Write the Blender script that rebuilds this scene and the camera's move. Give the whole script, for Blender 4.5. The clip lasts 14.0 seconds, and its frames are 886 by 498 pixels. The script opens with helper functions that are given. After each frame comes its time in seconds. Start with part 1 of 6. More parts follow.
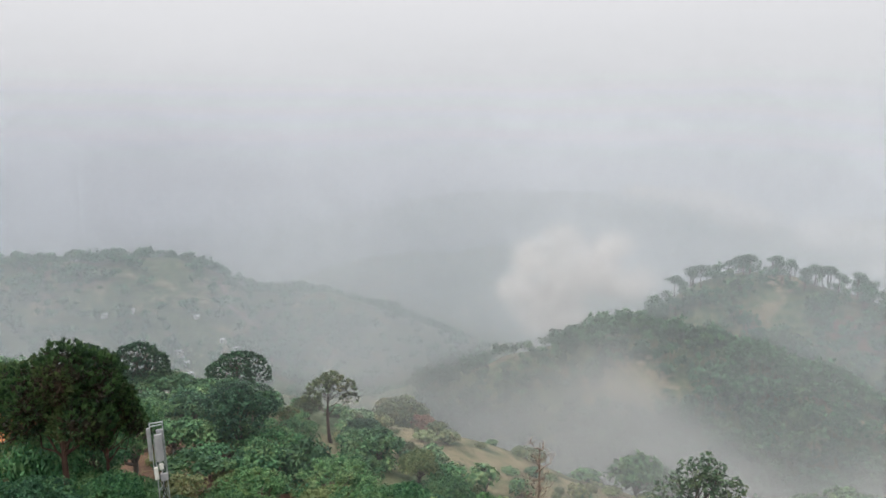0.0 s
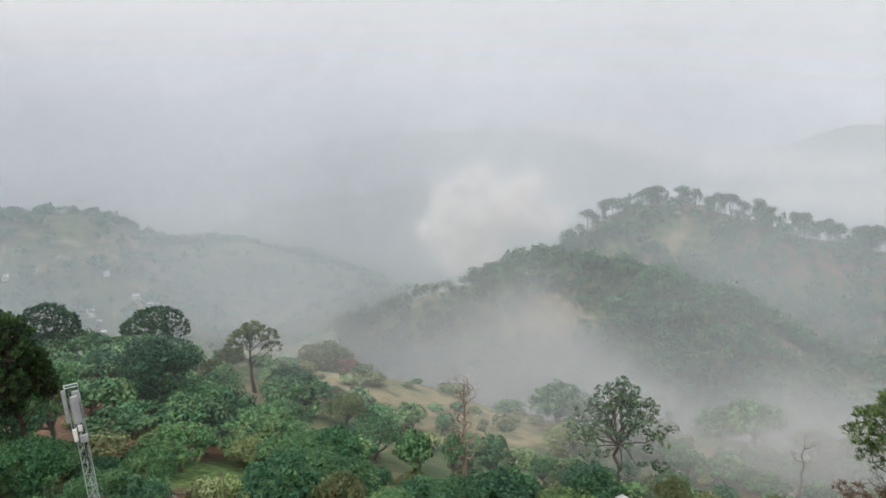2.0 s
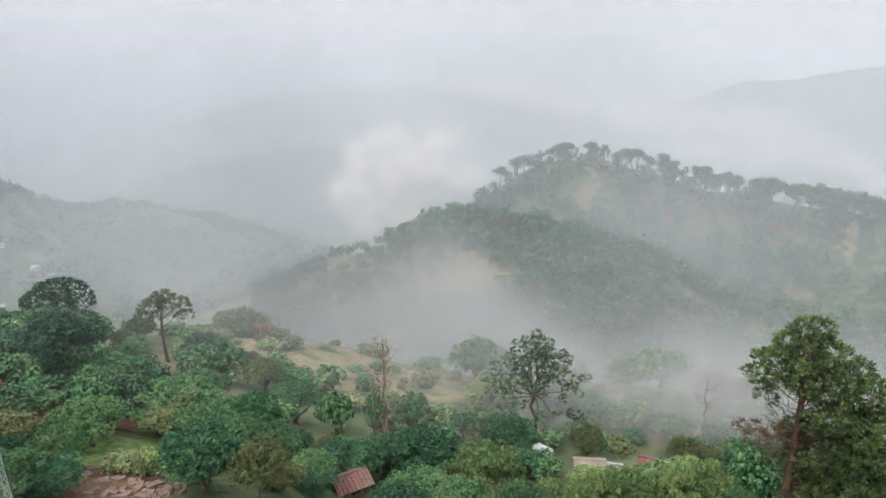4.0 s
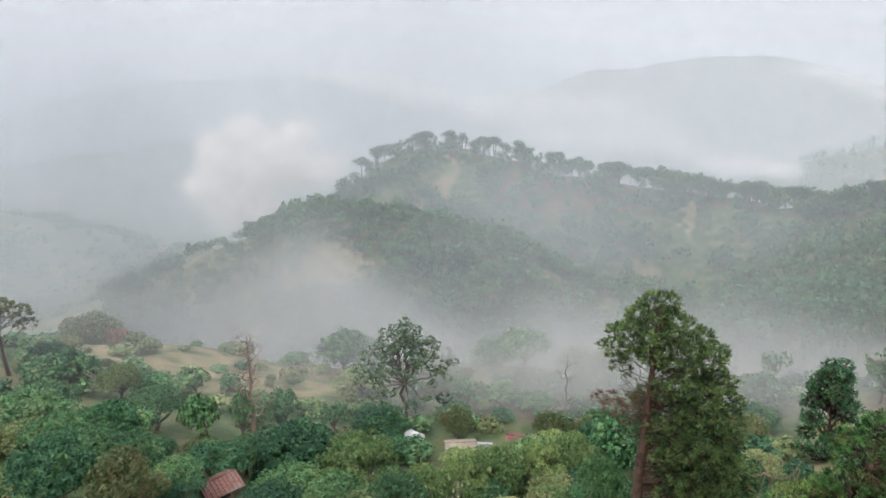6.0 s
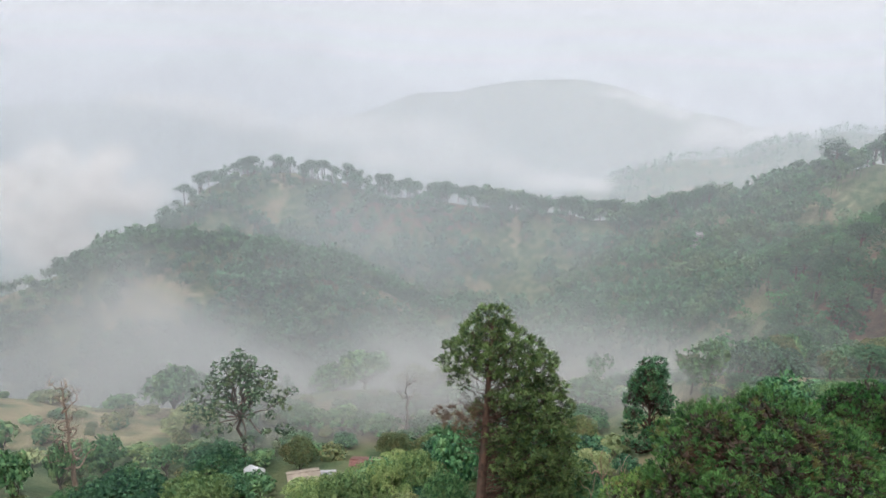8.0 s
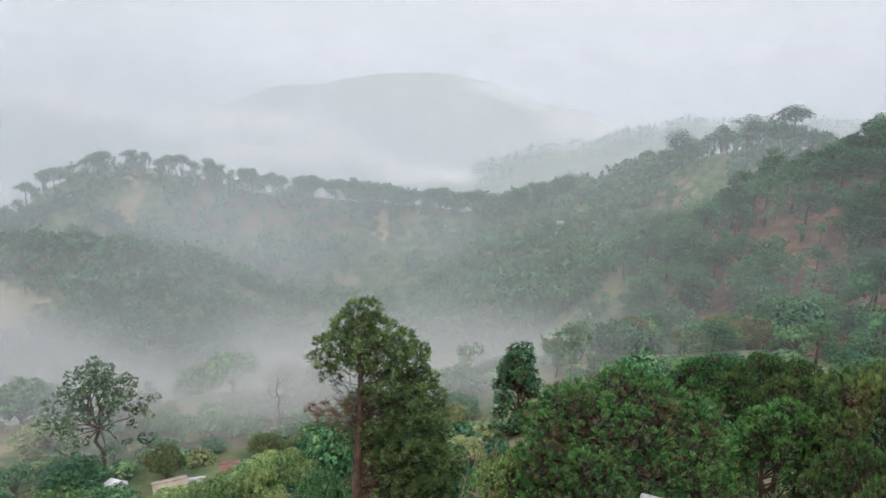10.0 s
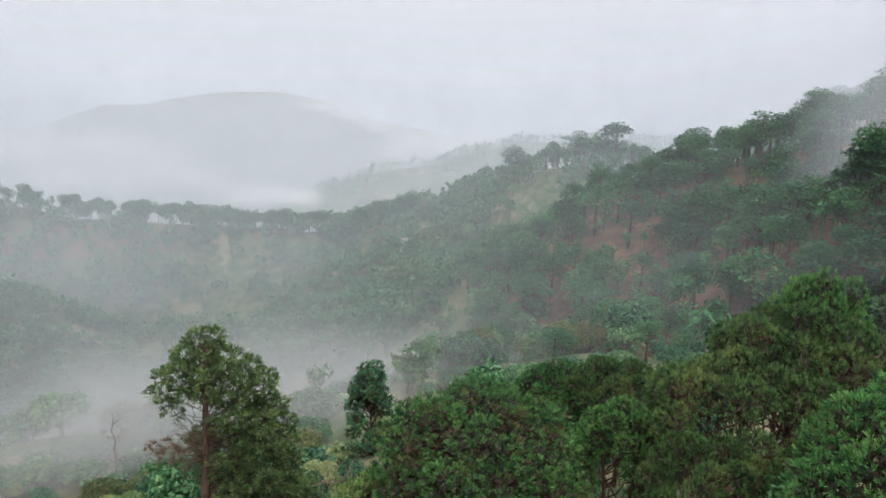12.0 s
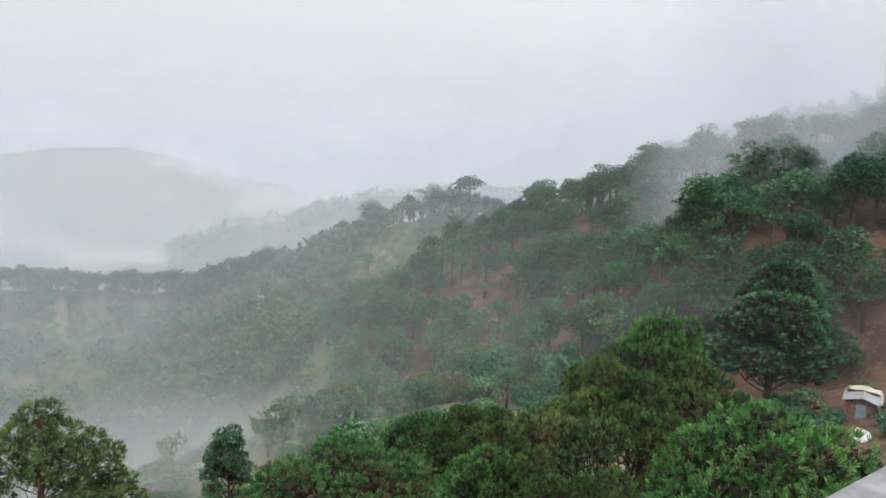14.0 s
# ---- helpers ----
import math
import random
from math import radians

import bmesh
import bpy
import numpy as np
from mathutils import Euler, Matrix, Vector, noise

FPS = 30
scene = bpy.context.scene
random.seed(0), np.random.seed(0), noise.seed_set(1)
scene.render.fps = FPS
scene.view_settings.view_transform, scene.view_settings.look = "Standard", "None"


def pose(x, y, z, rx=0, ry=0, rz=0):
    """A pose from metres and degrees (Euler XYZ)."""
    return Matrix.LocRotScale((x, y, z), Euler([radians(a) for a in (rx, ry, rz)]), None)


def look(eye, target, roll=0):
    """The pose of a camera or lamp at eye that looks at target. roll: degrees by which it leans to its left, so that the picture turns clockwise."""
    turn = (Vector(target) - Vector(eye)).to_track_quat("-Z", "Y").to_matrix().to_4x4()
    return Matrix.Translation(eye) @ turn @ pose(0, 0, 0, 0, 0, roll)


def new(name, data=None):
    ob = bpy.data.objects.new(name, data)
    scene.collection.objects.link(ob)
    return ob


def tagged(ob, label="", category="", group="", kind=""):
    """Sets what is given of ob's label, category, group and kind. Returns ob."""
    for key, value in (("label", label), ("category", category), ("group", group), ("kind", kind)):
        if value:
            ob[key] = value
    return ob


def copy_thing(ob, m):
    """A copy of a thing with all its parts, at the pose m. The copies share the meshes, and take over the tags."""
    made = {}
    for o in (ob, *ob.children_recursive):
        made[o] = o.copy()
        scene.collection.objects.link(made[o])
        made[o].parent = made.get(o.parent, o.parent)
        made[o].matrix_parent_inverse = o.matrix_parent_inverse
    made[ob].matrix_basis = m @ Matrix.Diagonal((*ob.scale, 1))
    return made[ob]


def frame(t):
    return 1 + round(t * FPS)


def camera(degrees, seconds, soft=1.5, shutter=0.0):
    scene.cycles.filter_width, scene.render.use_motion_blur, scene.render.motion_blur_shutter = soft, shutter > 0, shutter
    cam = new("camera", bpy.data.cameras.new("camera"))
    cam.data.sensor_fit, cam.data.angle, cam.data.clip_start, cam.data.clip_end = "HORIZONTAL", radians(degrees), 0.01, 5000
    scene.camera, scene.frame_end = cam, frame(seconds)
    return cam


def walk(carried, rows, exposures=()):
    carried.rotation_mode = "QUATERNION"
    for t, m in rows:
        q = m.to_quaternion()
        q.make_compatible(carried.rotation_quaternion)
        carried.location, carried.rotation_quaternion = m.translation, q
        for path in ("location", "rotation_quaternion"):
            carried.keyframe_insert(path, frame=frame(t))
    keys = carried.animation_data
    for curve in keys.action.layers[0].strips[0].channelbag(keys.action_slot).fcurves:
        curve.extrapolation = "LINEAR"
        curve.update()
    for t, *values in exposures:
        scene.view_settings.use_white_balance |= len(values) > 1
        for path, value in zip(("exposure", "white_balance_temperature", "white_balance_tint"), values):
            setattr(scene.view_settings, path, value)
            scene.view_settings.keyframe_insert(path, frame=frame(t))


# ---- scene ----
EYE = 0.0  # the eye stands on a hotel terrace; heights are counted from it
cam = camera(59.95, 14.0, soft=1.6)
TILT, LEAN = -9.5, 0.0
ROWS = [
    (0.0, 0.00, 0.00, 0.00),
    (0.5, -1.82, -0.99, 0.83),
    (1.0, -2.81, -2.19, 1.53),
    (1.5, -4.34, -3.51, 1.90),
    (2.0, -6.22, -4.45, 2.38),
    (4.5, -14.09, -8.23, 3.54),
    (5.0, -16.16, -8.48, 3.83),
    (5.5, -20.29, -8.79, 4.00),
    (6.0, -23.04, -9.20, 4.17),
    (6.5, -26.41, -8.67, 4.48),
    (7.0, -30.43, -8.85, 4.86),
    (7.5, -33.32, -8.76, 4.91),
    (8.0, -35.74, -8.58, 5.13),
    (10.5, -48.57, -10.16, 5.16),
    (11.0, -51.92, -10.04, 5.11),
    (11.5, -55.73, -9.89, 5.17),
    (12.0, -57.48, -9.75, 5.71),
    (12.5, -59.64, -9.61, 5.81),
    (13.0, -62.74, -9.36, 5.85),
    (13.5, -65.85, -8.70, 6.29),
    (14.0, -68.20, -6.87, 6.09),
]
walk(cam, [(t, pose(0, 0, EYE, TILT, LEAN, 0) @ pose(0, 0, 0, 90 + pitch, roll, yaw)) for t, yaw, pitch, roll in ROWS],
     exposures=[(0.0, -0.08, 6750, 10), (2.0, 0.02, 6700, 10), (5.0, 0.17, 6600, 10.5), (8.0, 0.15, 6550, 11), (11.0, 0.11, 6500, 10.5), (14.0, 0.05, 6500, 10)])

# ---------------------------------------------------------------- daylight: a closed white overcast
SUN_EL, SUN_AZ = 56.0, -128.0
world = bpy.data.worlds.new("overcast")
scene.world = world
world.use_nodes = True
wn, wl = world.node_tree.nodes, world.node_tree.links
wn.clear()
sky = wn.new("ShaderNodeTexSky")
sky.sky_type, sky.sun_disc = "NISHITA", False
sky.sun_elevation, sky.sun_rotation = radians(SUN_EL), radians(SUN_AZ)
sky.air_density, sky.dust_density = 1.0, 4.0
coord = wn.new("ShaderNodeTexCoord")
split = wn.new("ShaderNodeSeparateXYZ")
wl.new(coord.outputs["Generated"], split.inputs[0])
cloud = wn.new("ShaderNodeTexNoise")
cloud.inputs["Scale"].default_value, cloud.inputs["Detail"].default_value = 2.2, 4.0
squash = wn.new("ShaderNodeMapping")
squash.inputs["Scale"].default_value = (1, 1, 4)
wl.new(coord.outputs["Generated"], squash.inputs[0])
wl.new(squash.outputs[0], cloud.inputs["Vector"])
wobble = wn.new("ShaderNodeMath")
wobble.operation = "MULTIPLY_ADD"
wobble.inputs[1].default_value = 0.10
wl.new(cloud.outputs[0], wobble.inputs[0])
wl.new(split.outputs[2], wobble.inputs[2])
ramp = wn.new("ShaderNodeValToRGB")
deck = ramp.color_ramp
deck.elements[0].position, deck.elements[0].color = 0.0, (0.46, 0.485, 0.525, 1)
deck.elements[1].position, deck.elements[1].color = 1.0, (1.30, 1.33, 1.40, 1)
for pos, col in ((0.10, (0.53, 0.55, 0.592, 1)), (0.24, (0.62, 0.635, 0.675, 1)), (0.5, (0.86, 0.88, 0.93, 1))):
    e = deck.elements.new(pos)
    e.color = col
wl.new(wobble.outputs[0], ramp.inputs[0])
blue = wn.new("ShaderNodeBackground")
blue.inputs["Strength"].default_value = 0.05
wl.new(sky.outputs[0], blue.inputs[0])
white = wn.new("ShaderNodeBackground")
white.inputs["Strength"].default_value = 1.42
wl.new(ramp.outputs[0], white.inputs[0])
both = wn.new("ShaderNodeMixShader")
both.inputs[0].default_value = 0.94
wl.new(blue.outputs[0], both.inputs[1])
wl.new(white.outputs[0], both.inputs[2])
wout = wn.new("ShaderNodeOutputWorld")
wl.new(both.outputs[0], wout.inputs[0])

sun = new("sun", bpy.data.lights.new("sun", "SUN"))
sun.data.energy, sun.data.angle, sun.data.color = 2.0, radians(14), (1.0, 0.96, 0.90)
sun.matrix_world = look((100 * math.sin(radians(SUN_AZ)) * math.cos(radians(SUN_EL)), 100 * math.cos(radians(SUN_AZ)) * math.cos(radians(SUN_EL)),
                         100 * math.sin(radians(SUN_EL))), (0, 0, 0))
scene.cycles.transparent_max_bounces = 96

# ---------------------------------------------------------------- materials
def material(name):
    m = bpy.data.materials.new(name)
    m.use_nodes = True
    m.node_tree.nodes.clear()
    return m, m.node_tree.nodes, m.node_tree.links


def mixed(n, l, a, b, factor):
    """A colour mix of two sockets or colours."""
    node = n.new("ShaderNodeMix")
    node.data_type = "RGBA"
    for slot, value in ((6, a), (7, b), (0, factor)):
        if isinstance(value, bpy.types.NodeSocket):
            l.new(value, node.inputs[slot])
        elif slot == 0:
            node.inputs[0].default_value = value
        else:
            node.inputs[slot].default_value = (*value, 1)
    return node.outputs[2]


def spread(n, l, value, lo, hi):
    """A smooth step of a socket between lo and hi."""
    node = n.new("ShaderNodeMapRange")
    node.interpolation_type = "SMOOTHSTEP"
    l.new(value, node.inputs[0])
    node.inputs[1].default_value, node.inputs[2].default_value = lo, hi
    return node.outputs[0]


def grain(n, l, scale, detail=4.0, stretch=None):
    node = n.new("ShaderNodeTexNoise")
    node.inputs["Scale"].default_value, node.inputs["Detail"].default_value = scale, detail
    at = n.new("ShaderNodeTexCoord")
    if stretch:
        mp = n.new("ShaderNodeMapping")
        mp.inputs["Scale"].default_value = stretch
        l.new(at.outputs["Object"], mp.inputs[0])
        l.new(mp.outputs[0], node.inputs["Vector"])
    else:
        l.new(at.outputs["Object"], node.inputs["Vector"])
    return node.outputs[0]


def finish(m, n, l, colour, rough, height=None, bump=0.3, metal=0.0, see=0.0, dist=0.02):
    """Principled surface, with light showing through by the share see."""
    out = n.new("ShaderNodeOutputMaterial")
    p = n.new("ShaderNodeBsdfPrincipled")
    if isinstance(colour, bpy.types.NodeSocket):
        l.new(colour, p.inputs["Base Color"])
    else:
        p.inputs["Base Color"].default_value = (*colour, 1)
    p.inputs["Roughness"].default_value, p.inputs["Metallic"].default_value = rough, metal
    p.inputs["Specular IOR Level"].default_value = 0.3
    if height is not None:
        b = n.new("ShaderNodeBump")
        b.inputs["Strength"].default_value, b.inputs["Distance"].default_value = bump, dist
        l.new(height, b.inputs["Height"])
        l.new(b.outputs[0], p.inputs["Normal"])
    if see:
        t = n.new("ShaderNodeBsdfTranslucent")
        if isinstance(colour, bpy.types.NodeSocket):
            l.new(colour, t.inputs[0])
        else:
            t.inputs[0].default_value = (*colour, 1)
        mix = n.new("ShaderNodeMixShader")
        mix.inputs[0].default_value = see
        l.new(p.outputs[0], mix.inputs[1])
        l.new(t.outputs[0], mix.inputs[2])
        l.new(mix.outputs[0], out.inputs[0])
    else:
        l.new(p.outputs[0], out.inputs[0])
    return m


def foliage(name, dark, light, odd, odd_share=0.12, see=0.2, size=4.5):
    """Leaves: each leaf its own green, patches of younger growth, a few of an odd colour."""
    m, n, l = material(name)
    geo = n.new("ShaderNodeNewGeometry")
    info = n.new("ShaderNodeObjectInfo")
    col = mixed(n, l, dark, light, geo.outputs["Random Per Island"])
    patch = spread(n, l, grain(n, l, size, 3), 0.60 - odd_share, 0.72 - odd_share * 0.5)
    weak = n.new("ShaderNodeMath")
    weak.operation = "MULTIPLY"
    weak.inputs[1].default_value = 0.55
    l.new(patch, weak.inputs[0])
    col = mixed(n, l, col, odd, weak.outputs[0])
    tone = n.new("ShaderNodeHueSaturation")
    v = n.new("ShaderNodeMapRange")
    l.new(info.outputs["Random"], v.inputs[0])
    v.inputs[3].default_value, v.inputs[4].default_value = 0.68, 1.34
    l.new(v.outputs[0], tone.inputs["Value"])
    h = n.new("ShaderNodeMapRange")
    l.new(info.outputs["Random"], h.inputs[0])
    h.inputs[3].default_value, h.inputs[4].default_value = 0.525, 0.48
    l.new(h.outputs[0], tone.inputs["Hue"])
    l.new(col, tone.inputs["Color"])
    return finish(m, n, l, tone.outputs[0], 0.62, see=see)


def two_tone(name, a, b, scale, rough, bump=0.4, stretch=None, third=None, dist=0.02, metal=0.0):
    """A surface of two colours in grain and, over larger patches, a third."""
    m, n, l = material(name)
    g = grain(n, l, scale, 6, stretch)
    col = mixed(n, l, a, b, spread(n, l, g, 0.35, 0.65))
    if third:
        col = mixed(n, l, col, third, spread(n, l, grain(n, l, scale * 0.17, 4), 0.48, 0.66))
    return finish(m, n, l, col, rough, g, bump, metal, dist=dist)


PINE = foliage("pine_needles", (0.007, 0.028, 0.011), (0.100, 0.188, 0.056), (0.155, 0.205, 0.060), 0.12)
PINE_DARK = foliage("dark_pine_needles", (0.012, 0.054, 0.030), (0.066, 0.160, 0.070), (0.095, 0.16, 0.065), 0.10)
# dead brown needles, with the shade inside the crown put into their colour
DRY_SHADED = foliage("dry_shaded_needles", (0.010, 0.012, 0.007), (0.046, 0.034, 0.021), (0.10, 0.056, 0.034), 0.08, see=0.05)
PINE_TALL = foliage("tall_pine_needles", (0.012, 0.042, 0.017), (0.118, 0.198, 0.066), (0.165, 0.175, 0.064), 0.10)
WITHERED = foliage("withered_needles", (0.10, 0.050, 0.036), (0.22, 0.120, 0.085), (0.16, 0.12, 0.07), 0.12)
PINE_BRIGHT = foliage("young_pine_needles", (0.007, 0.044, 0.015), (0.105, 0.275, 0.070), (0.185, 0.300, 0.080), 0.14)
PINE_RUST = foliage("rust_flecked_needles", (0.012, 0.054, 0.016), (0.180, 0.330, 0.088), (0.30, 0.165, 0.080), 0.08, size=9)
PINE_FAR = foliage("hill_pine_needles", (0.016, 0.066, 0.034), (0.062, 0.165, 0.070), (0.095, 0.155, 0.062), 0.12)
WOODS = foliage("far_woods_leaves", (0.024, 0.086, 0.040), (0.052, 0.150, 0.062), (0.105, 0.150, 0.062), 0.12, size=0.05)
DEEP = foliage("deep_olive_leaves", (0.018, 0.050, 0.028), (0.070, 0.125, 0.058), (0.12, 0.14, 0.06), 0.10)
OAK = foliage("dark_glossy_leaves", (0.009, 0.046, 0.027), (0.086, 0.218, 0.100), (0.14, 0.26, 0.10), 0.10)
LEAF = foliage("mid_green_leaves", (0.018, 0.070, 0.036), (0.118, 0.250, 0.105), (0.185, 0.265, 0.105), 0.14)
LIME = foliage("yellow_green_leaves", (0.050, 0.120, 0.045), (0.250, 0.345, 0.135), (0.31, 0.37, 0.15), 0.16)
OLIVE = foliage("dull_olive_leaves", (0.055, 0.090, 0.042), (0.175, 0.215, 0.095), (0.21, 0.17, 0.075), 0.15)
SAGE = foliage("pale_sage_leaves", (0.130, 0.185, 0.085), (0.245, 0.295, 0.135), (0.27, 0.25, 0.12), 0.12)
RUST = foliage("rusty_red_leaves", (0.16, 0.085, 0.058), (0.25, 0.135, 0.090), (0.16, 0.13, 0.07), 0.12)
BARK = two_tone("pine_bark", (0.048, 0.030, 0.024), (0.122, 0.070, 0.052), 5, 0.95, 0.9, (1, 1, 0.35), (0.085, 0.064, 0.052), 0.05)
BARK_GREY = two_tone("grey_bark", (0.11, 0.095, 0.08), (0.23, 0.20, 0.17), 6, 0.95, 0.7, (1, 1, 0.3), (0.16, 0.12, 0.09), 0.04)
DEADWOOD = two_tone("bare_dead_wood", (0.18, 0.125, 0.095), (0.34, 0.26, 0.205), 7, 0.9, 0.6, (1, 1, 0.25), (0.25, 0.175, 0.13), 0.03)
TWIG = two_tone("dry_twigs", (0.20, 0.13, 0.10), (0.36, 0.25, 0.20), 8, 0.9, 0.4)
TWIG_DARK = two_tone("brown_dry_twigs", (0.045, 0.030, 0.022), (0.12, 0.075, 0.056), 8, 0.9, 0.4)
CONCRETE = two_tone("weathered_concrete", (0.17, 0.168, 0.17), (0.27, 0.265, 0.268), 16, 0.9, 0.6, None, (0.14, 0.138, 0.14), 0.006)


def ground_material():
    m, n, l = material("hillside_ground")
    cover = n.new("ShaderNodeAttribute")
    cover.attribute_name = "cover"
    rgb = n.new("ShaderNodeSeparateColor")
    l.new(cover.outputs["Color"], rgb.inputs[0])
    fine, mid, wide = grain(n, l, 1.7, 6), grain(n, l, 0.25, 5), grain(n, l, 0.045, 5)
    scrub = mixed(n, l, (0.044, 0.074, 0.032), (0.095, 0.115, 0.056), spread(n, l, mid, 0.38, 0.62))
    scrub = mixed(n, l, scrub, (0.17, 0.145, 0.085), spread(n, l, wide, 0.5, 0.7))
    dry = mixed(n, l, (0.150, 0.138, 0.075), (0.23, 0.190, 0.115), spread(n, l, mid, 0.36, 0.64))
    dry = mixed(n, l, dry, (0.11, 0.125, 0.05), spread(n, l, fine, 0.52, 0.72))
    lush = mixed(n, l, (0.050, 0.105, 0.032), (0.120, 0.175, 0.055), spread(n, l, fine, 0.35, 0.65))
    red = mixed(n, l, (0.070, 0.040, 0.028), (0.130, 0.074, 0.048), spread(n, l, mid, 0.36, 0.64))
    red = mixed(n, l, red, (0.14, 0.105, 0.058), spread(n, l, fine, 0.52, 0.7))

    def share(channel):
        """Ragged edges: the cover's share pushed about by the grain."""
        add = n.new("ShaderNodeMath")
        add.operation = "MULTIPLY_ADD"
        add.inputs[1].default_value = 0.9
        l.new(mid, add.inputs[0])
        l.new(rgb.outputs[channel], add.inputs[2])
        return spread(n, l, add.outputs[0], 0.78, 1.05)

    col = mixed(n, l, scrub, dry, share(1))
    col = mixed(n, l, col, lush, share(2))
    col = mixed(n, l, col, red, share(0))
    return finish(m, n, l, col, 0.95, fine, 0.8, dist=0.25)


GROUND = ground_material()


def mist_material(name, colour, scale, lo, hi, stretch=(1, 1, 1.8), floor=0.3, fine=4):
    """Fine droplets drawn as a see-through sheet: they let light through by its density, torn into wisps, and scatter
    the rest.
    """
    m, n, l = material(name)
    thick = n.new("ShaderNodeAttribute")
    thick.attribute_name = "veil"
    wisp = spread(n, l, grain(n, l, scale, fine, stretch), lo, hi)
    base = n.new("ShaderNodeMapRange")
    l.new(wisp, base.inputs[0])
    base.inputs[3].default_value, base.inputs[4].default_value = floor, 1.0
    fac = n.new("ShaderNodeMath")
    fac.operation, fac.use_clamp = "MULTIPLY", True
    l.new(thick.outputs["Fac"], fac.inputs[0])
    l.new(base.outputs[0], fac.inputs[1])
    drops = n.new("ShaderNodeBsdfDiffuse")
    drops.inputs[0].default_value = (*colour, 1)
    # shaded as if facing up, which brightens the haze
    up = n.new("ShaderNodeCombineXYZ")
    up.inputs[2].default_value = 1
    l.new(up.outputs[0], drops.inputs["Normal"])
    clear = n.new("ShaderNodeBsdfTransparent")
    mix = n.new("ShaderNodeMixShader")
    l.new(fac.outputs[0], mix.inputs[0])
    l.new(clear.outputs[0], mix.inputs[1])
    l.new(drops.outputs[0], mix.inputs[2])
    out = n.new("ShaderNodeOutputMaterial")
    l.new(mix.outputs[0], out.inputs[0])
    return m


# haze brightness put into the sheets' colour, paler and bluer from NEAR to FAR
MIST_NEAR = mist_material("low_mist", (0.435, 0.475, 0.487), 0.018, 0.30, 0.72)
MIST_BANK = mist_material("fog_bank", (0.470, 0.480, 0.478), 0.014, 0.30, 0.66, floor=0.2)
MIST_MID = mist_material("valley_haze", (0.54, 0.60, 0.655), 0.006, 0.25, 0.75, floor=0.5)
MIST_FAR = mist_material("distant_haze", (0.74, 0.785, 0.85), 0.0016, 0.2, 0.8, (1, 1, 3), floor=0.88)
CLOUD = mist_material("white_cloud", (0.95, 0.93, 0.92), 0.040, 0.40, 0.60, (1, 1, 1.2), floor=0.06, fine=7)
CLOUD_FAR = mist_material("far_cloud", (0.94, 0.935, 0.945), 0.008, 0.34, 0.60, (1, 1, 2.5), floor=0.35, fine=6)

# ---------------------------------------------------------------- landform
def bearing(az, d):
    """A place on the map: azimuth from north in degrees, distance in metres."""
    return d * math.sin(radians(az)), d * math.cos(radians(az))


def line_of(stops):
    return np.array([(*bearing(az, d), z) for az, d, z in stops])


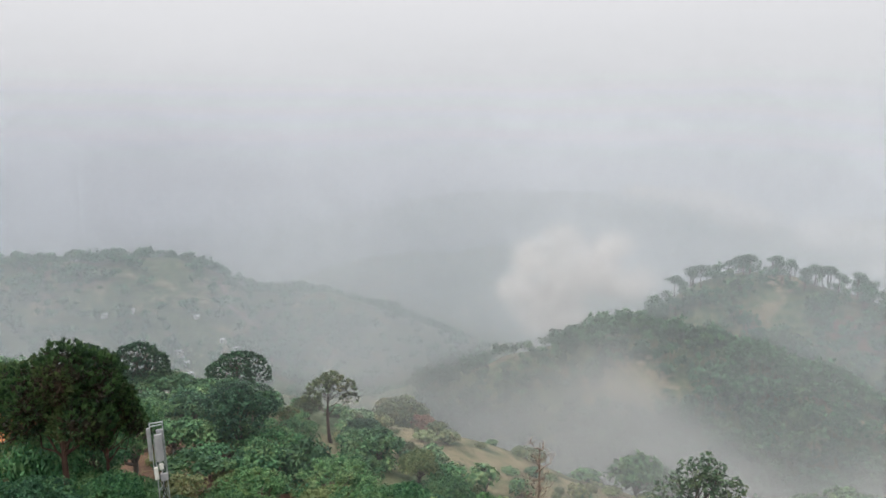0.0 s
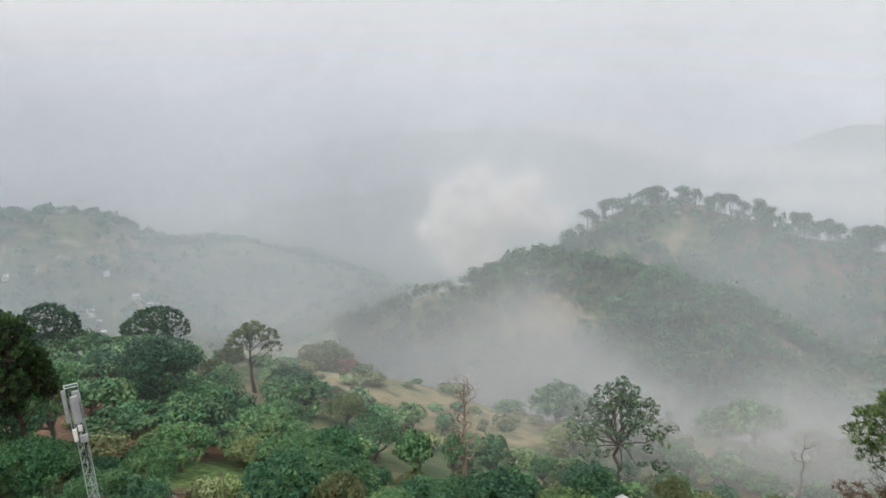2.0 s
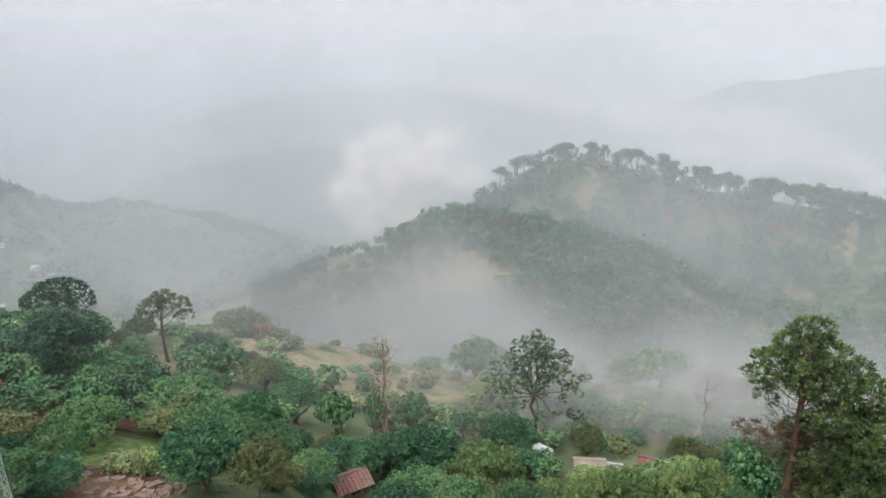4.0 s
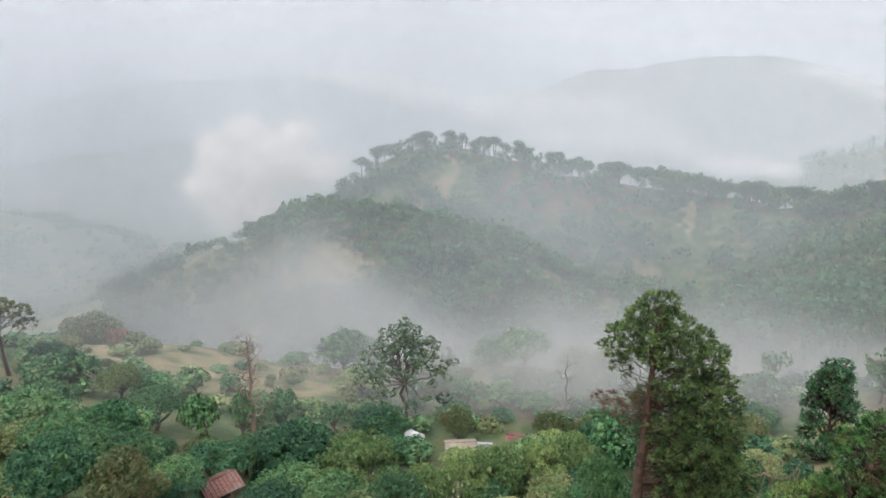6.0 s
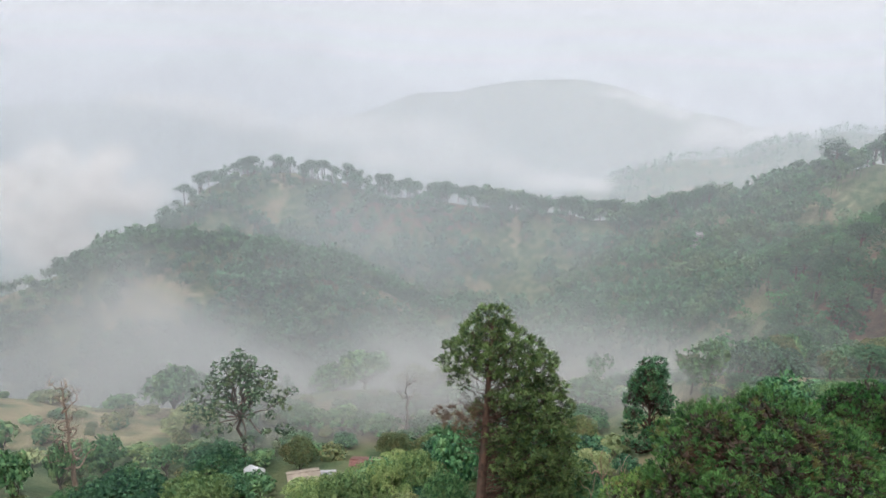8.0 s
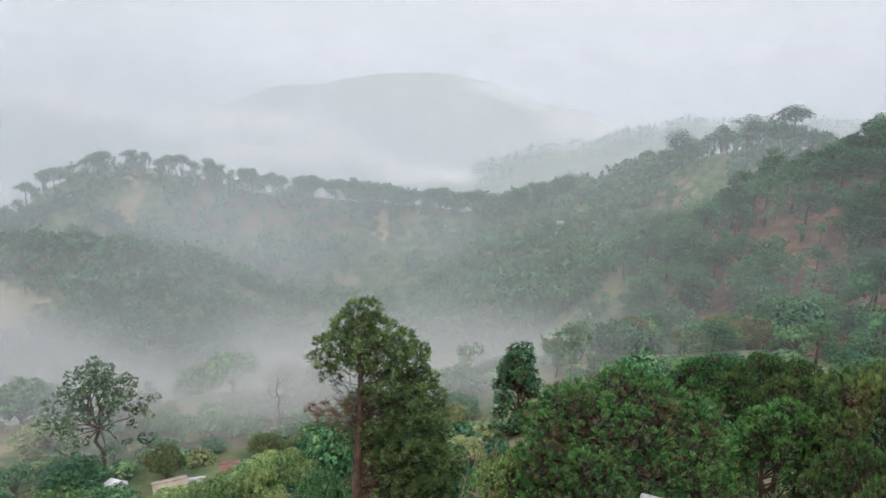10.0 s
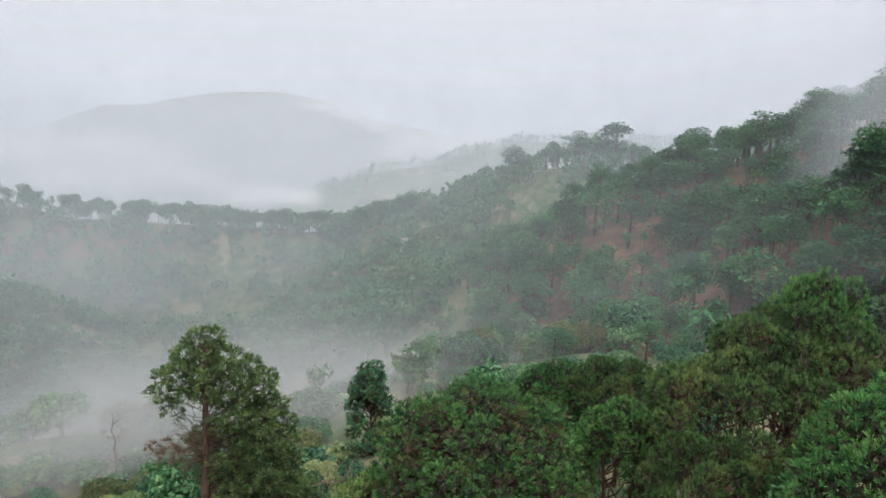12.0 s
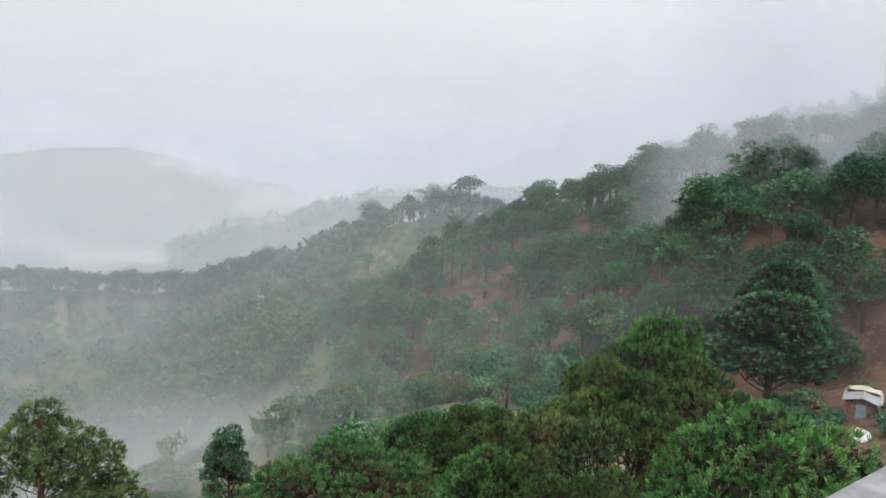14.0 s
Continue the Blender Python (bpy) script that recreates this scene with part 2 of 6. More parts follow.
# crest lines: azimuth, distance, height; then the fall of the flanks and half the crest's width
RIDGES = [
    (line_of([(9.5, 372, -140.1), (11, 379, -132.5), (12.8, 388, -107.0), (15, 398, -123.0), (16.1, 404, -118.0), (17.7, 413, -109.3), (19.6, 423, -80.5),
              (21.7, 425, -77.6), (25, 425, -80.0), (27.9, 423, -88.0), (30, 421, -91.2), (34.4, 418, -94.4), (36.7, 416, -96.1), (40, 413, -98.5),
              (44, 410, -98.8), (48, 402, -96.1), (50.7, 397, -95.7), (53.1, 392, -90.3), (55, 388, -85.3), (57.2, 385, -81.3), (59.5, 381, -102.2)]), 0.8, 6),
    (line_of([(58, 378, -105.6), (60.1, 367, -96.9), (61.1, 362, -89.2), (62.6, 354, -62.0), (64.5, 348, -75.0), (66.3, 346, -50.7), (69.6, 351, -48.5),
              (72.4, 359, -50.9), (80, 380, -65.4)]), 0.65, 6),
    (line_of([(54, 305, -122.9), (56.3, 298, -109.6), (60.6, 285, -96.3), (63.1, 278, -80.3), (65.6, 269, -77.3), (69, 254, -69.1), (70.8, 248, -60.5),
              (73, 241, -40.4), (74.8, 236, -39.2), (77, 230, -30.9), (79.6, 227, -39.9), (81.9, 224, -21.9), (84.8, 220, -17.2), (88.9, 217, -10.4),
              (92, 215, -9.5), (100, 208, -0.4), (115, 195, 12.6), (135, 180, 19.3)]), 0.72, 6),
    (line_of([(82, 136, -51.5), (83.5, 139, -43.0), (85, 142, -37.1), (86.4, 144, -31.5), (88.9, 146, -27.3), (91.2, 149, -15.1), (93, 150, -13.9),
              (95.1, 150, -18.8), (97.5, 150, -22.0), (100, 150, -9.3), (112, 150, 4.2), (135, 150, 12.6)]), 0.95, 5),
    (line_of([(82, 320, -46.6), (87, 309, -18.3), (93, 295, -3.3), (100, 293, 5.0), (115, 290, 19.4)]), 0.5, 6),
    (line_of([(-1.5, 270, -107.5), (1.2, 282, -119.4), (3.9, 293, -120.4), (5.5, 300, -119.6), (6.8, 301, -114.1), (8.2, 302, -108.2), (10.3, 304, -104.2),
              (12.8, 305, -82.1), (15.5, 307, -82.3), (19, 310, -87.9), (22, 313, -91.3), (24, 315, -99.3), (26.5, 318, -101.7), (29, 321, -116.1),
              (33, 325, -121.8)]), 0.7, 8),
    (line_of([(13.5, 305, -83.1), (12.5, 255, -104.0), (11, 215, -112.0)]), 0.45, 6),
    (line_of([(-60, 900, -100), (-40, 853, -123), (-30, 830, -136), (-24, 820, -138), (-20.3, 814, -136), (-17.4, 809, -199), (-15, 805, -166),
              (-10, 790, -168), (-7.5, 778, -215), (-4.3, 762, -243), (-1.9, 750, -259), (0.6, 737, -278), (4, 720, -285)]), 0.5, 15),
    (line_of([(-12, 1520, -407), (-9.5, 1500, -380), (-6, 1471, -263), (-2.7, 1445, -243), (0.7, 1417, -248), (3.7, 1393, -229), (6.2, 1373, -226),
              (9, 1350, -326)]), 0.4, 25),
    (line_of([(-8, 2600, -331), (-1.3, 2600, -262), (4, 2600, -228), (10, 2600, -235), (14, 2600, -233), (17.8, 2600, -292), (23, 2600, -320),
              (29, 2600, -533)]), 0.35, 40),
    (line_of([(28, 3100, -591), (31.4, 3072, -493), (35.3, 3039, -255), (38.9, 3009, -227), (42.2, 2988, -204), (45.4, 2972, -188), (47.9, 2958, -212),
              (50.8, 2943, -313), (53.8, 2927, -288), (56.3, 2914, -493), (59, 2900, -604)]), 0.35, 60),
    (line_of([(49, 1550, -396), (51.4, 1522, -259), (53.9, 1493, -232), (56.4, 1478, -225), (58.5, 1475, -301), (60.4, 1472, -196), (63.9, 1467, -165),
              (67, 1462, -163), (75, 1450, -151)]), 0.55, 25),
]
SLOPE_R = [0, 8, 20, 35, 50, 70, 90, 112, 140, 200, 330, 600, 1500, 2500, 4900]
SLOPE_Z = [-12, -14, -20, -26, -30.5, -37, -42.5, -48, -68, -108, -124, -225, -430, -560, -640]


def relief(x, y, size):
    """Rolling relief from a few crossed waves, about -1 to 1."""
    u, v = x / size, y / size
    return (np.sin(1.7 * u + 0.9 * v + 1.3) + np.sin(-0.8 * u + 1.9 * v + 4.1) + np.sin(2.9 * u - 1.6 * v + 0.4) * 0.6
            + np.sin(3.7 * u + 3.1 * v + 2.2) * 0.45) / 3.0


def terrain(x, y):
    """Height of the ground."""
    x, y = np.asarray(x, float), np.asarray(y, float)
    r = np.hypot(x, y)
    az = np.degrees(np.arctan2(x, y))
    near = np.interp(r, SLOPE_R, SLOPE_Z)
    # the camera's own hill: higher on the left, and on the right where it runs into the valley's head
    lift = np.interp(az, [-180, -90, -40, -20, -10, 0, 10, 20, 36, 48, 60, 72, 95, 120, 180], [40, 24, 14, 10, 4, -1, -6, -8, -8, -6, -1, 4, 12, 30, 40])
    z = near + lift * np.clip(np.where(lift < 0, (r - 15) / 35, (r - 20) / 70), 0, 1) * np.clip((500 - r) / 300, 0, 1)
    for crest, fall, half in RIDGES:
        best = np.full(x.shape, -1e9)
        for a, b in zip(crest[:-1], crest[1:]):
            ab = b[:2] - a[:2]
            s = np.clip(((x - a[0]) * ab[0] + (y - a[1]) * ab[1]) / (ab @ ab), 0, 1)
            d = np.hypot(x - a[0] - s * ab[0], y - a[1] - s * ab[1])
            best = np.maximum(best, a[2] + s * (b[2] - a[2]) - fall * (np.sqrt(d * d + half * half) - half))
        k = 3 + r * 0.006
        g = np.clip((best - z) / k, -30, 30)
        z = z + k * np.log1p(np.exp(g)) - k * np.log(2) * np.exp(-g * g)
    rough = np.clip((r - 25) / 120, 0, 1)
    return z + rough * (1.2 * relief(x, y, 9) + 2.2 * relief(x + 71, y - 13, 31)) + np.clip((r - 250) / 400, 0, 1) * 9 * relief(x, y, 120)


# ---------------------------------------------------------------- mesh helpers
def mesh_np(name, verts, tris, mat, smooth=False):
    """A mesh from arrays of places and triangles."""
    verts, tris = np.asarray(verts, np.float32), np.asarray(tris, np.int32)
    me = bpy.data.meshes.new(name)
    me.vertices.add(len(verts))
    me.vertices.foreach_set("co", verts.ravel())
    me.loops.add(tris.size)
    me.loops.foreach_set("vertex_index", tris.ravel())
    me.polygons.add(len(tris))
    me.polygons.foreach_set("loop_start", np.arange(0, tris.size, 3, dtype=np.int32))
    if smooth:
        me.polygons.foreach_set("use_smooth", np.ones(len(tris), bool))
    me.update(calc_edges=True)
    me.materials.append(mat)
    return me


def grid_tris(rows, cols, wrap=False):
    i, j = np.meshgrid(np.arange(rows - 1), np.arange(cols if wrap else cols - 1), indexing="ij")
    a, b = (i * cols + j).ravel(), (i * cols + (j + 1) % cols).ravel()
    c, d = a + cols, b + cols
    return np.concatenate([np.stack([a, b, d], 1), np.stack([a, d, c], 1)])


def step(v, lo, hi):
    s = np.clip((v - lo) / (hi - lo), 0, 1)
    return s * s * (3 - 2 * s)


# bare places among the woods: east, north, radius
BARE = [(177, 390, 11), (162, 368, 11), (169, 358, 9), (268, 302, 7), (261, 292, 6), (72, 270, 11), (58, 262, 10), (158, 264, 8)]


def ground_cover(x, y):
    """Shares of red soil, dry grass and green grass."""
    r, az = np.hypot(x, y), np.degrees(np.arctan2(x, y))
    wave = relief(x, y, 14) * 0.5 + relief(x, y, 38) * 0.5

    def spot(u, v, size, much):
        return much * np.exp(-((x - u) ** 2 + (y - v) ** 2) / size ** 2)

    red = step(az, 60, 70) * step(r, 95, 125) * step(-r, -330, -250) * (0.62 + 0.35 * wave) + step(az, 86, 96) * step(r, 50, 68) * step(-r, -220, -150) * 0.62
    red = red + spot(140, 29, 12, 0.8) + spot(132, 22, 9, 0.8) + spot(184, 78, 14, 0.8) + spot(163, 50, 14, 0.7) + spot(-17, 66, 6, 0.5) + spot(-20, 62, 7, 0.7) + spot(-11, 44.5, 3.6, 0.95) + step(-np.abs(az + 2), -26, -18) * step(r, 40, 46) * step(-r, -82, -70) * (0.25 + 0.4 * wave)
    red = red + step(-np.abs(az - 33), -8, -5) * step(r, 385, 395) * step(-r, -425, -412) * 0.45
    dry = step(-np.abs(az - 6), -15, -8) * step(r, 74, 92) * step(-r, -170, -125) * 0.55 + spot(62, 268, 20, 0.55) + spot(72, 270, 13, 0.65) + spot(177, 389, 13, 0.7)
    dry = dry + spot(268, 302, 8, 0.7) + spot(261, 292, 7, 0.6) + spot(158, 264, 9, 0.5) + spot(124, 20, 12, 0.9) + spot(286, 145, 20, 0.4) + spot(162, 367, 10, 0.35)
    dry = dry + 0.12 * step(az, 86, 96) * step(-r, -150, -90) + 0.35 * step(az, 56, 64) * step(-r, -110, -95) + 0.55 * step(r, 500, 600) * step(-r, -1000, -900) * (0.3 + 1.1 * wave)
    lush = spot(-12, 50, 7.7, 0.9) + 0.12 * step(-r, -80, -40) * step(-az, -56, -46)
    return np.clip(np.stack([red, dry, lush], -1), 0, 1)


azs = radians(1) * np.concatenate([np.arange(-42, 112, 0.7), np.arange(112, 318, 4.0)])
rs = np.concatenate([[0.0], np.geomspace(2.5, 4900, 215)])
RR, AA = np.meshgrid(rs, azs, indexing="ij")
GX, GY = RR * np.sin(AA), RR * np.cos(AA)
GZ = terrain(GX, GY)
ground = new("ground", mesh_np("ground", np.stack([GX, GY, GZ], -1).reshape(-1, 3), grid_tris(len(rs), len(azs), True), GROUND, True))
paint = ground.data.color_attributes.new("cover", "FLOAT_COLOR", "POINT")
paint.data.foreach_set("color", np.concatenate([ground_cover(GX, GY), np.ones((*GX.shape, 1))], -1).astype(np.float32).ravel())
tagged(ground, "scrubby hillside ground with red soil, dry and green grass", "ground", kind="structure")


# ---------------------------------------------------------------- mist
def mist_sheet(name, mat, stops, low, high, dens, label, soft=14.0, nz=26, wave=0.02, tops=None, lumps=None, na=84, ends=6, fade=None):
    """A hanging see-through sheet that stands in for mist, in an arc round the eye by azimuth, distance and strength,
    from low to high.
    It thins towards its top (tops: heights along the azimuth), its ends and the ground; lumps: the round heads of a
    billowing cloud."""
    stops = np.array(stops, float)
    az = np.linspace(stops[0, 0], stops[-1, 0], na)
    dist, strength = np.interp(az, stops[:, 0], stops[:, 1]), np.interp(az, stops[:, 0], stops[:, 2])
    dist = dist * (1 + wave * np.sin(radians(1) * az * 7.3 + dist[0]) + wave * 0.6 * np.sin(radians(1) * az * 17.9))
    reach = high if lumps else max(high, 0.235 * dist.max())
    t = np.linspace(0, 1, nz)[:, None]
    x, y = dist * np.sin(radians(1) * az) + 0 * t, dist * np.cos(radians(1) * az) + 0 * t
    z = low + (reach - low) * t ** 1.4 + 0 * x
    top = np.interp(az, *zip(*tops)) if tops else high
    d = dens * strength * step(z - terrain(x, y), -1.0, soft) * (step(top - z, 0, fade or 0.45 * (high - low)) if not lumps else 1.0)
    if lumps:
        # heads: azimuth, elevation, half width and half height in degrees; every sheet shifts them a little
        rng = np.random.default_rng(int(stops[0, 1] * 7))
        gap = np.ones_like(z)
        el = np.degrees(np.arctan2(z, dist))
        for a0, e0, w, h in lumps:
            for _ in range(5):
                k = rng.uniform(0.5, 0.95)
                ca, ce = a0 + rng.uniform(-0.5, 0.5) * w, e0 + rng.uniform(-0.5, 0.5) * h
                far = np.hypot((az - ca) / (w * k), (el - ce) / (h * k))
                gap = gap * (1 - rng.uniform(0.4, 0.85) * step(1 - far, 0.0, 0.5))
        d = d * (1 - gap)
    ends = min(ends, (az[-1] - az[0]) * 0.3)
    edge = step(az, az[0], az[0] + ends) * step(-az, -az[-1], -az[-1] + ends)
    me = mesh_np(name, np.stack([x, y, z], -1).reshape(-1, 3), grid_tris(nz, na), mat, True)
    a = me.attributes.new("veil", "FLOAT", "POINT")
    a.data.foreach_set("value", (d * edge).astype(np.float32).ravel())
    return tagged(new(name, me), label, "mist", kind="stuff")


def mist_stack(name, mat, sheets, gap, stops, low, high, dens, label, soft=14.0, **more):
    """Several thin sheets one behind the other, which together are as thick as dens."""
    thin = 1 - (1 - min(dens, 0.97)) ** (1 / sheets)
    for k in range(sheets):
        mist_sheet(name, mat, [(a, d + gap * (k - (sheets - 1) / 2), s) for a, d, s in stops], low, high, thin, label, soft, **more)


HAZE = "thin grey mist hanging between the hillsides"
BANK = "dense low fog bank lying in the valley"
PUFF = "bright white cloud drifting behind the ridge"
# see-through sheets in arcs round the eye, standing in for haze with distance
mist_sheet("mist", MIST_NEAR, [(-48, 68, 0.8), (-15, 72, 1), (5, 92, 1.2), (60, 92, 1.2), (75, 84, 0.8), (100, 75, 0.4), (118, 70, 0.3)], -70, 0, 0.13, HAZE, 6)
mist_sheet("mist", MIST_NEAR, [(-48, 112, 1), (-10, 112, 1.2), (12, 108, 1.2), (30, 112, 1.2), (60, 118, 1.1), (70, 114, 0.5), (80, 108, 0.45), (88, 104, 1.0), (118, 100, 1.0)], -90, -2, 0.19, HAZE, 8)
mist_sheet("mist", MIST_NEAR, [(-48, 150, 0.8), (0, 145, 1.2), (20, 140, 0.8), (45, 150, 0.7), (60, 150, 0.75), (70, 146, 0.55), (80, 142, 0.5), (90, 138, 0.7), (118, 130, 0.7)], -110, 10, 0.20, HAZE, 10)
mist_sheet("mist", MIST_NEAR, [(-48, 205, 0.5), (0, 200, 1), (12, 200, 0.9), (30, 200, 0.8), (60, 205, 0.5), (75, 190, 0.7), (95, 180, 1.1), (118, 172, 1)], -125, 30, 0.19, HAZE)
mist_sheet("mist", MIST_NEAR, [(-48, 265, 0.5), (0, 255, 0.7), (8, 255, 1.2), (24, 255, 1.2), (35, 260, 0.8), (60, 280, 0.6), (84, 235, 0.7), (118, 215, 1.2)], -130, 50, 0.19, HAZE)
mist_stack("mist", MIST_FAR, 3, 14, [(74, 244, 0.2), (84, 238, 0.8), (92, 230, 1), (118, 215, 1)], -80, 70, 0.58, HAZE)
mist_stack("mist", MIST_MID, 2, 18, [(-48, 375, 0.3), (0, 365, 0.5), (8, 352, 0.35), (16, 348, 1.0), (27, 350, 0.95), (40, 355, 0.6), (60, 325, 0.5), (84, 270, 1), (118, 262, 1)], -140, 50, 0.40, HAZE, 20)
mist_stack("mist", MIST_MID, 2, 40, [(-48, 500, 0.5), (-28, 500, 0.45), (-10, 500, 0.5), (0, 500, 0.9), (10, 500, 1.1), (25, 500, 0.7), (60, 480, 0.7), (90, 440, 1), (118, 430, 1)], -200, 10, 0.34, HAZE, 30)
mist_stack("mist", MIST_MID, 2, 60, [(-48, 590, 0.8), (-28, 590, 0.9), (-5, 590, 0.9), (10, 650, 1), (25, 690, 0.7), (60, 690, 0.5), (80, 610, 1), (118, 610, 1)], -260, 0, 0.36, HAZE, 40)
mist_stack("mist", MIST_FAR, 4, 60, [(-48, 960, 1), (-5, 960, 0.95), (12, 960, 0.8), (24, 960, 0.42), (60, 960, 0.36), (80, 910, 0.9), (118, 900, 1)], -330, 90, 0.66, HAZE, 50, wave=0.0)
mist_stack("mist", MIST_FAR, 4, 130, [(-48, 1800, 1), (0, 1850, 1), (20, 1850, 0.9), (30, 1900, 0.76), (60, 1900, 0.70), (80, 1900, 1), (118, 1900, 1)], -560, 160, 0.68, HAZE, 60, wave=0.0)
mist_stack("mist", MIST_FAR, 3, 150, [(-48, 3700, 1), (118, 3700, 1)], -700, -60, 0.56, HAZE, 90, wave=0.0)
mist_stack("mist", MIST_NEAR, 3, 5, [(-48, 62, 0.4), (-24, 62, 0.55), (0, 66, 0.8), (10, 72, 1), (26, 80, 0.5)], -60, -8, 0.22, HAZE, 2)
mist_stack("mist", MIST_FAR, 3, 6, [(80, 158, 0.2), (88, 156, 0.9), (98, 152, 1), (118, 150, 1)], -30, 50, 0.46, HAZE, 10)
# sheets round the eye for the fog that fills the valley and laps against the spur
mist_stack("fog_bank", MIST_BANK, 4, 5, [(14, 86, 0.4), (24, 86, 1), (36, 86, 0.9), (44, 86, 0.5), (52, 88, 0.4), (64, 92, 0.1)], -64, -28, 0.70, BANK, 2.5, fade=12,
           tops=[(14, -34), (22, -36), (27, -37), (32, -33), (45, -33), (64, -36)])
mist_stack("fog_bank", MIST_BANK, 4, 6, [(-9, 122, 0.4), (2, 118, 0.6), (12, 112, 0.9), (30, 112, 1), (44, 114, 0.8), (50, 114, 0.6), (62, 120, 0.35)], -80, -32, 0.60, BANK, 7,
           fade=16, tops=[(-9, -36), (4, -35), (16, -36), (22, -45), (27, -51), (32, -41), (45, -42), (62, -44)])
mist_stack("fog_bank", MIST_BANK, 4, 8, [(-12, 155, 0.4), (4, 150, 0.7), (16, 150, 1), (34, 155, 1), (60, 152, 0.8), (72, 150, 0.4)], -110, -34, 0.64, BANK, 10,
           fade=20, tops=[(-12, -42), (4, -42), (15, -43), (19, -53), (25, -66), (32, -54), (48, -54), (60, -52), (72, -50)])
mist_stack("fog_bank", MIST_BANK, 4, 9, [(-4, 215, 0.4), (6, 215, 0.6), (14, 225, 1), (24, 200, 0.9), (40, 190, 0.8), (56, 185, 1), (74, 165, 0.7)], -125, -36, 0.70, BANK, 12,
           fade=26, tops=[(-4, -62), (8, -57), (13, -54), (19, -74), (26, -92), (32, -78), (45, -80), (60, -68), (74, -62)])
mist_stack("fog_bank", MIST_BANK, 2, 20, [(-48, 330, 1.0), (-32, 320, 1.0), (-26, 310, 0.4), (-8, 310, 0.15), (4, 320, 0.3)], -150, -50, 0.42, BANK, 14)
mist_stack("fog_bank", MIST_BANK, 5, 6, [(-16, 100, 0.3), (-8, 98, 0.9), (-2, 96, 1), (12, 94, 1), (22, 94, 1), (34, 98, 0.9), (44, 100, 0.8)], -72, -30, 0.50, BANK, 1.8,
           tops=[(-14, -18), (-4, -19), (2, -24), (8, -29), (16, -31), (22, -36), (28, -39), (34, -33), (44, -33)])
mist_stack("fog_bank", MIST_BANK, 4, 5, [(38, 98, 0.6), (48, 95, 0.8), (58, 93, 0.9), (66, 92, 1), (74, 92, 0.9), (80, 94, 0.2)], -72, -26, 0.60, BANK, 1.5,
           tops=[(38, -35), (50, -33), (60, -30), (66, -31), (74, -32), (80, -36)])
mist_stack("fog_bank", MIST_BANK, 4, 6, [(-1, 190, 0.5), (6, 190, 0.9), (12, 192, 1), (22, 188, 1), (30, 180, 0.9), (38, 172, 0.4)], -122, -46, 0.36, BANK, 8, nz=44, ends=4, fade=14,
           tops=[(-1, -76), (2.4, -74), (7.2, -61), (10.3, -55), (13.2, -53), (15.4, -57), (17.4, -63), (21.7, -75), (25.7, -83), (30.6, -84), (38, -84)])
# clouds behind
mist_stack("cloud", CLOUD, 13, 3, [(1, 442, 1), (9, 445, 1), (14, 452, 0.8), (18, 465, 0.6)], -142, -38, 0.97, PUFF, 10, nz=44, wave=0.0, na=76, ends=1,
           lumps=[(9.0, -9.3, 1.9, 1.7), (6.8, -10.2, 1.6, 1.5), (9.5, -11.4, 2.5, 2.3), (6.3, -12.7, 1.8, 1.6), (8.5, -13.4, 2.3, 1.9), (12.0, -10.9, 2.3, 1.8), (10.1, -14.9, 2.1, 1.5),
                  (14.1, -11.6, 2.0, 1.4), (12.8, -9.0, 1.7, 1.0), (5.2, -12.4, 1.1, 1.0), (8.6, -8.7, 1.3, 1.1), (7.4, -14.4, 1.7, 1.4)])
mist_stack("cloud", CLOUD_FAR, 9, 8, [(10, 880, 1), (27, 880, 1)], -140, -56, 0.86, PUFF, 30, nz=34, wave=0.0, na=60, ends=1,
           lumps=[(14.8, -5.1, 2.0, 0.5), (17.0, -5.3, 2.2, 0.6), (19.1, -5.8, 2.2, 0.9), (20.9, -6.5, 1.8, 1.0), (22.6, -7.0, 1.6, 0.9)])
mist_stack("cloud", CLOUD_FAR, 7, 12, [(24, 820, 1), (56, 830, 1)], -190, -76, 0.72, PUFF, 30, nz=34, wave=0.0, na=80, ends=1,
           lumps=[(26.6, -7.5, 2.6, 1.1), (30, -7.4, 2.6, 1.2), (34.6, -7.7, 2.6, 1.2), (37.6, -8.6, 2.2, 1.3), (35.5, -9.6, 3.0, 1.0), (40, -9.9, 2.6, 0.8), (44, -11.0, 2.6, 0.7), (47.5, -11.2, 1.8, 0.6), (31, -9.4, 2.6, 0.9)])
mist_stack("cloud", CLOUD_FAR, 9, 12, [(44, 1720, 1), (68, 1680, 1)], -285, -108, 0.86, PUFF, 30, nz=34, wave=0.0, na=70, ends=1,
           lumps=[(48.7, -4.6, 1.8, 0.35), (51.1, -5.2, 1.6, 0.4), (52.9, -5.9, 1.4, 0.45), (54.6, -7.6, 1.6, 0.5), (56.3, -8.0, 1.6, 0.6), (58.4, -7.4, 2.0, 0.8), (60.6, -7.0, 2.0, 0.8), (55.6, -6.8, 2.0, 0.6)])


# ---------------------------------------------------------------- growing things
def unit(v):
    return v / np.maximum(np.linalg.norm(v, axis=-1, keepdims=True), 1e-9)


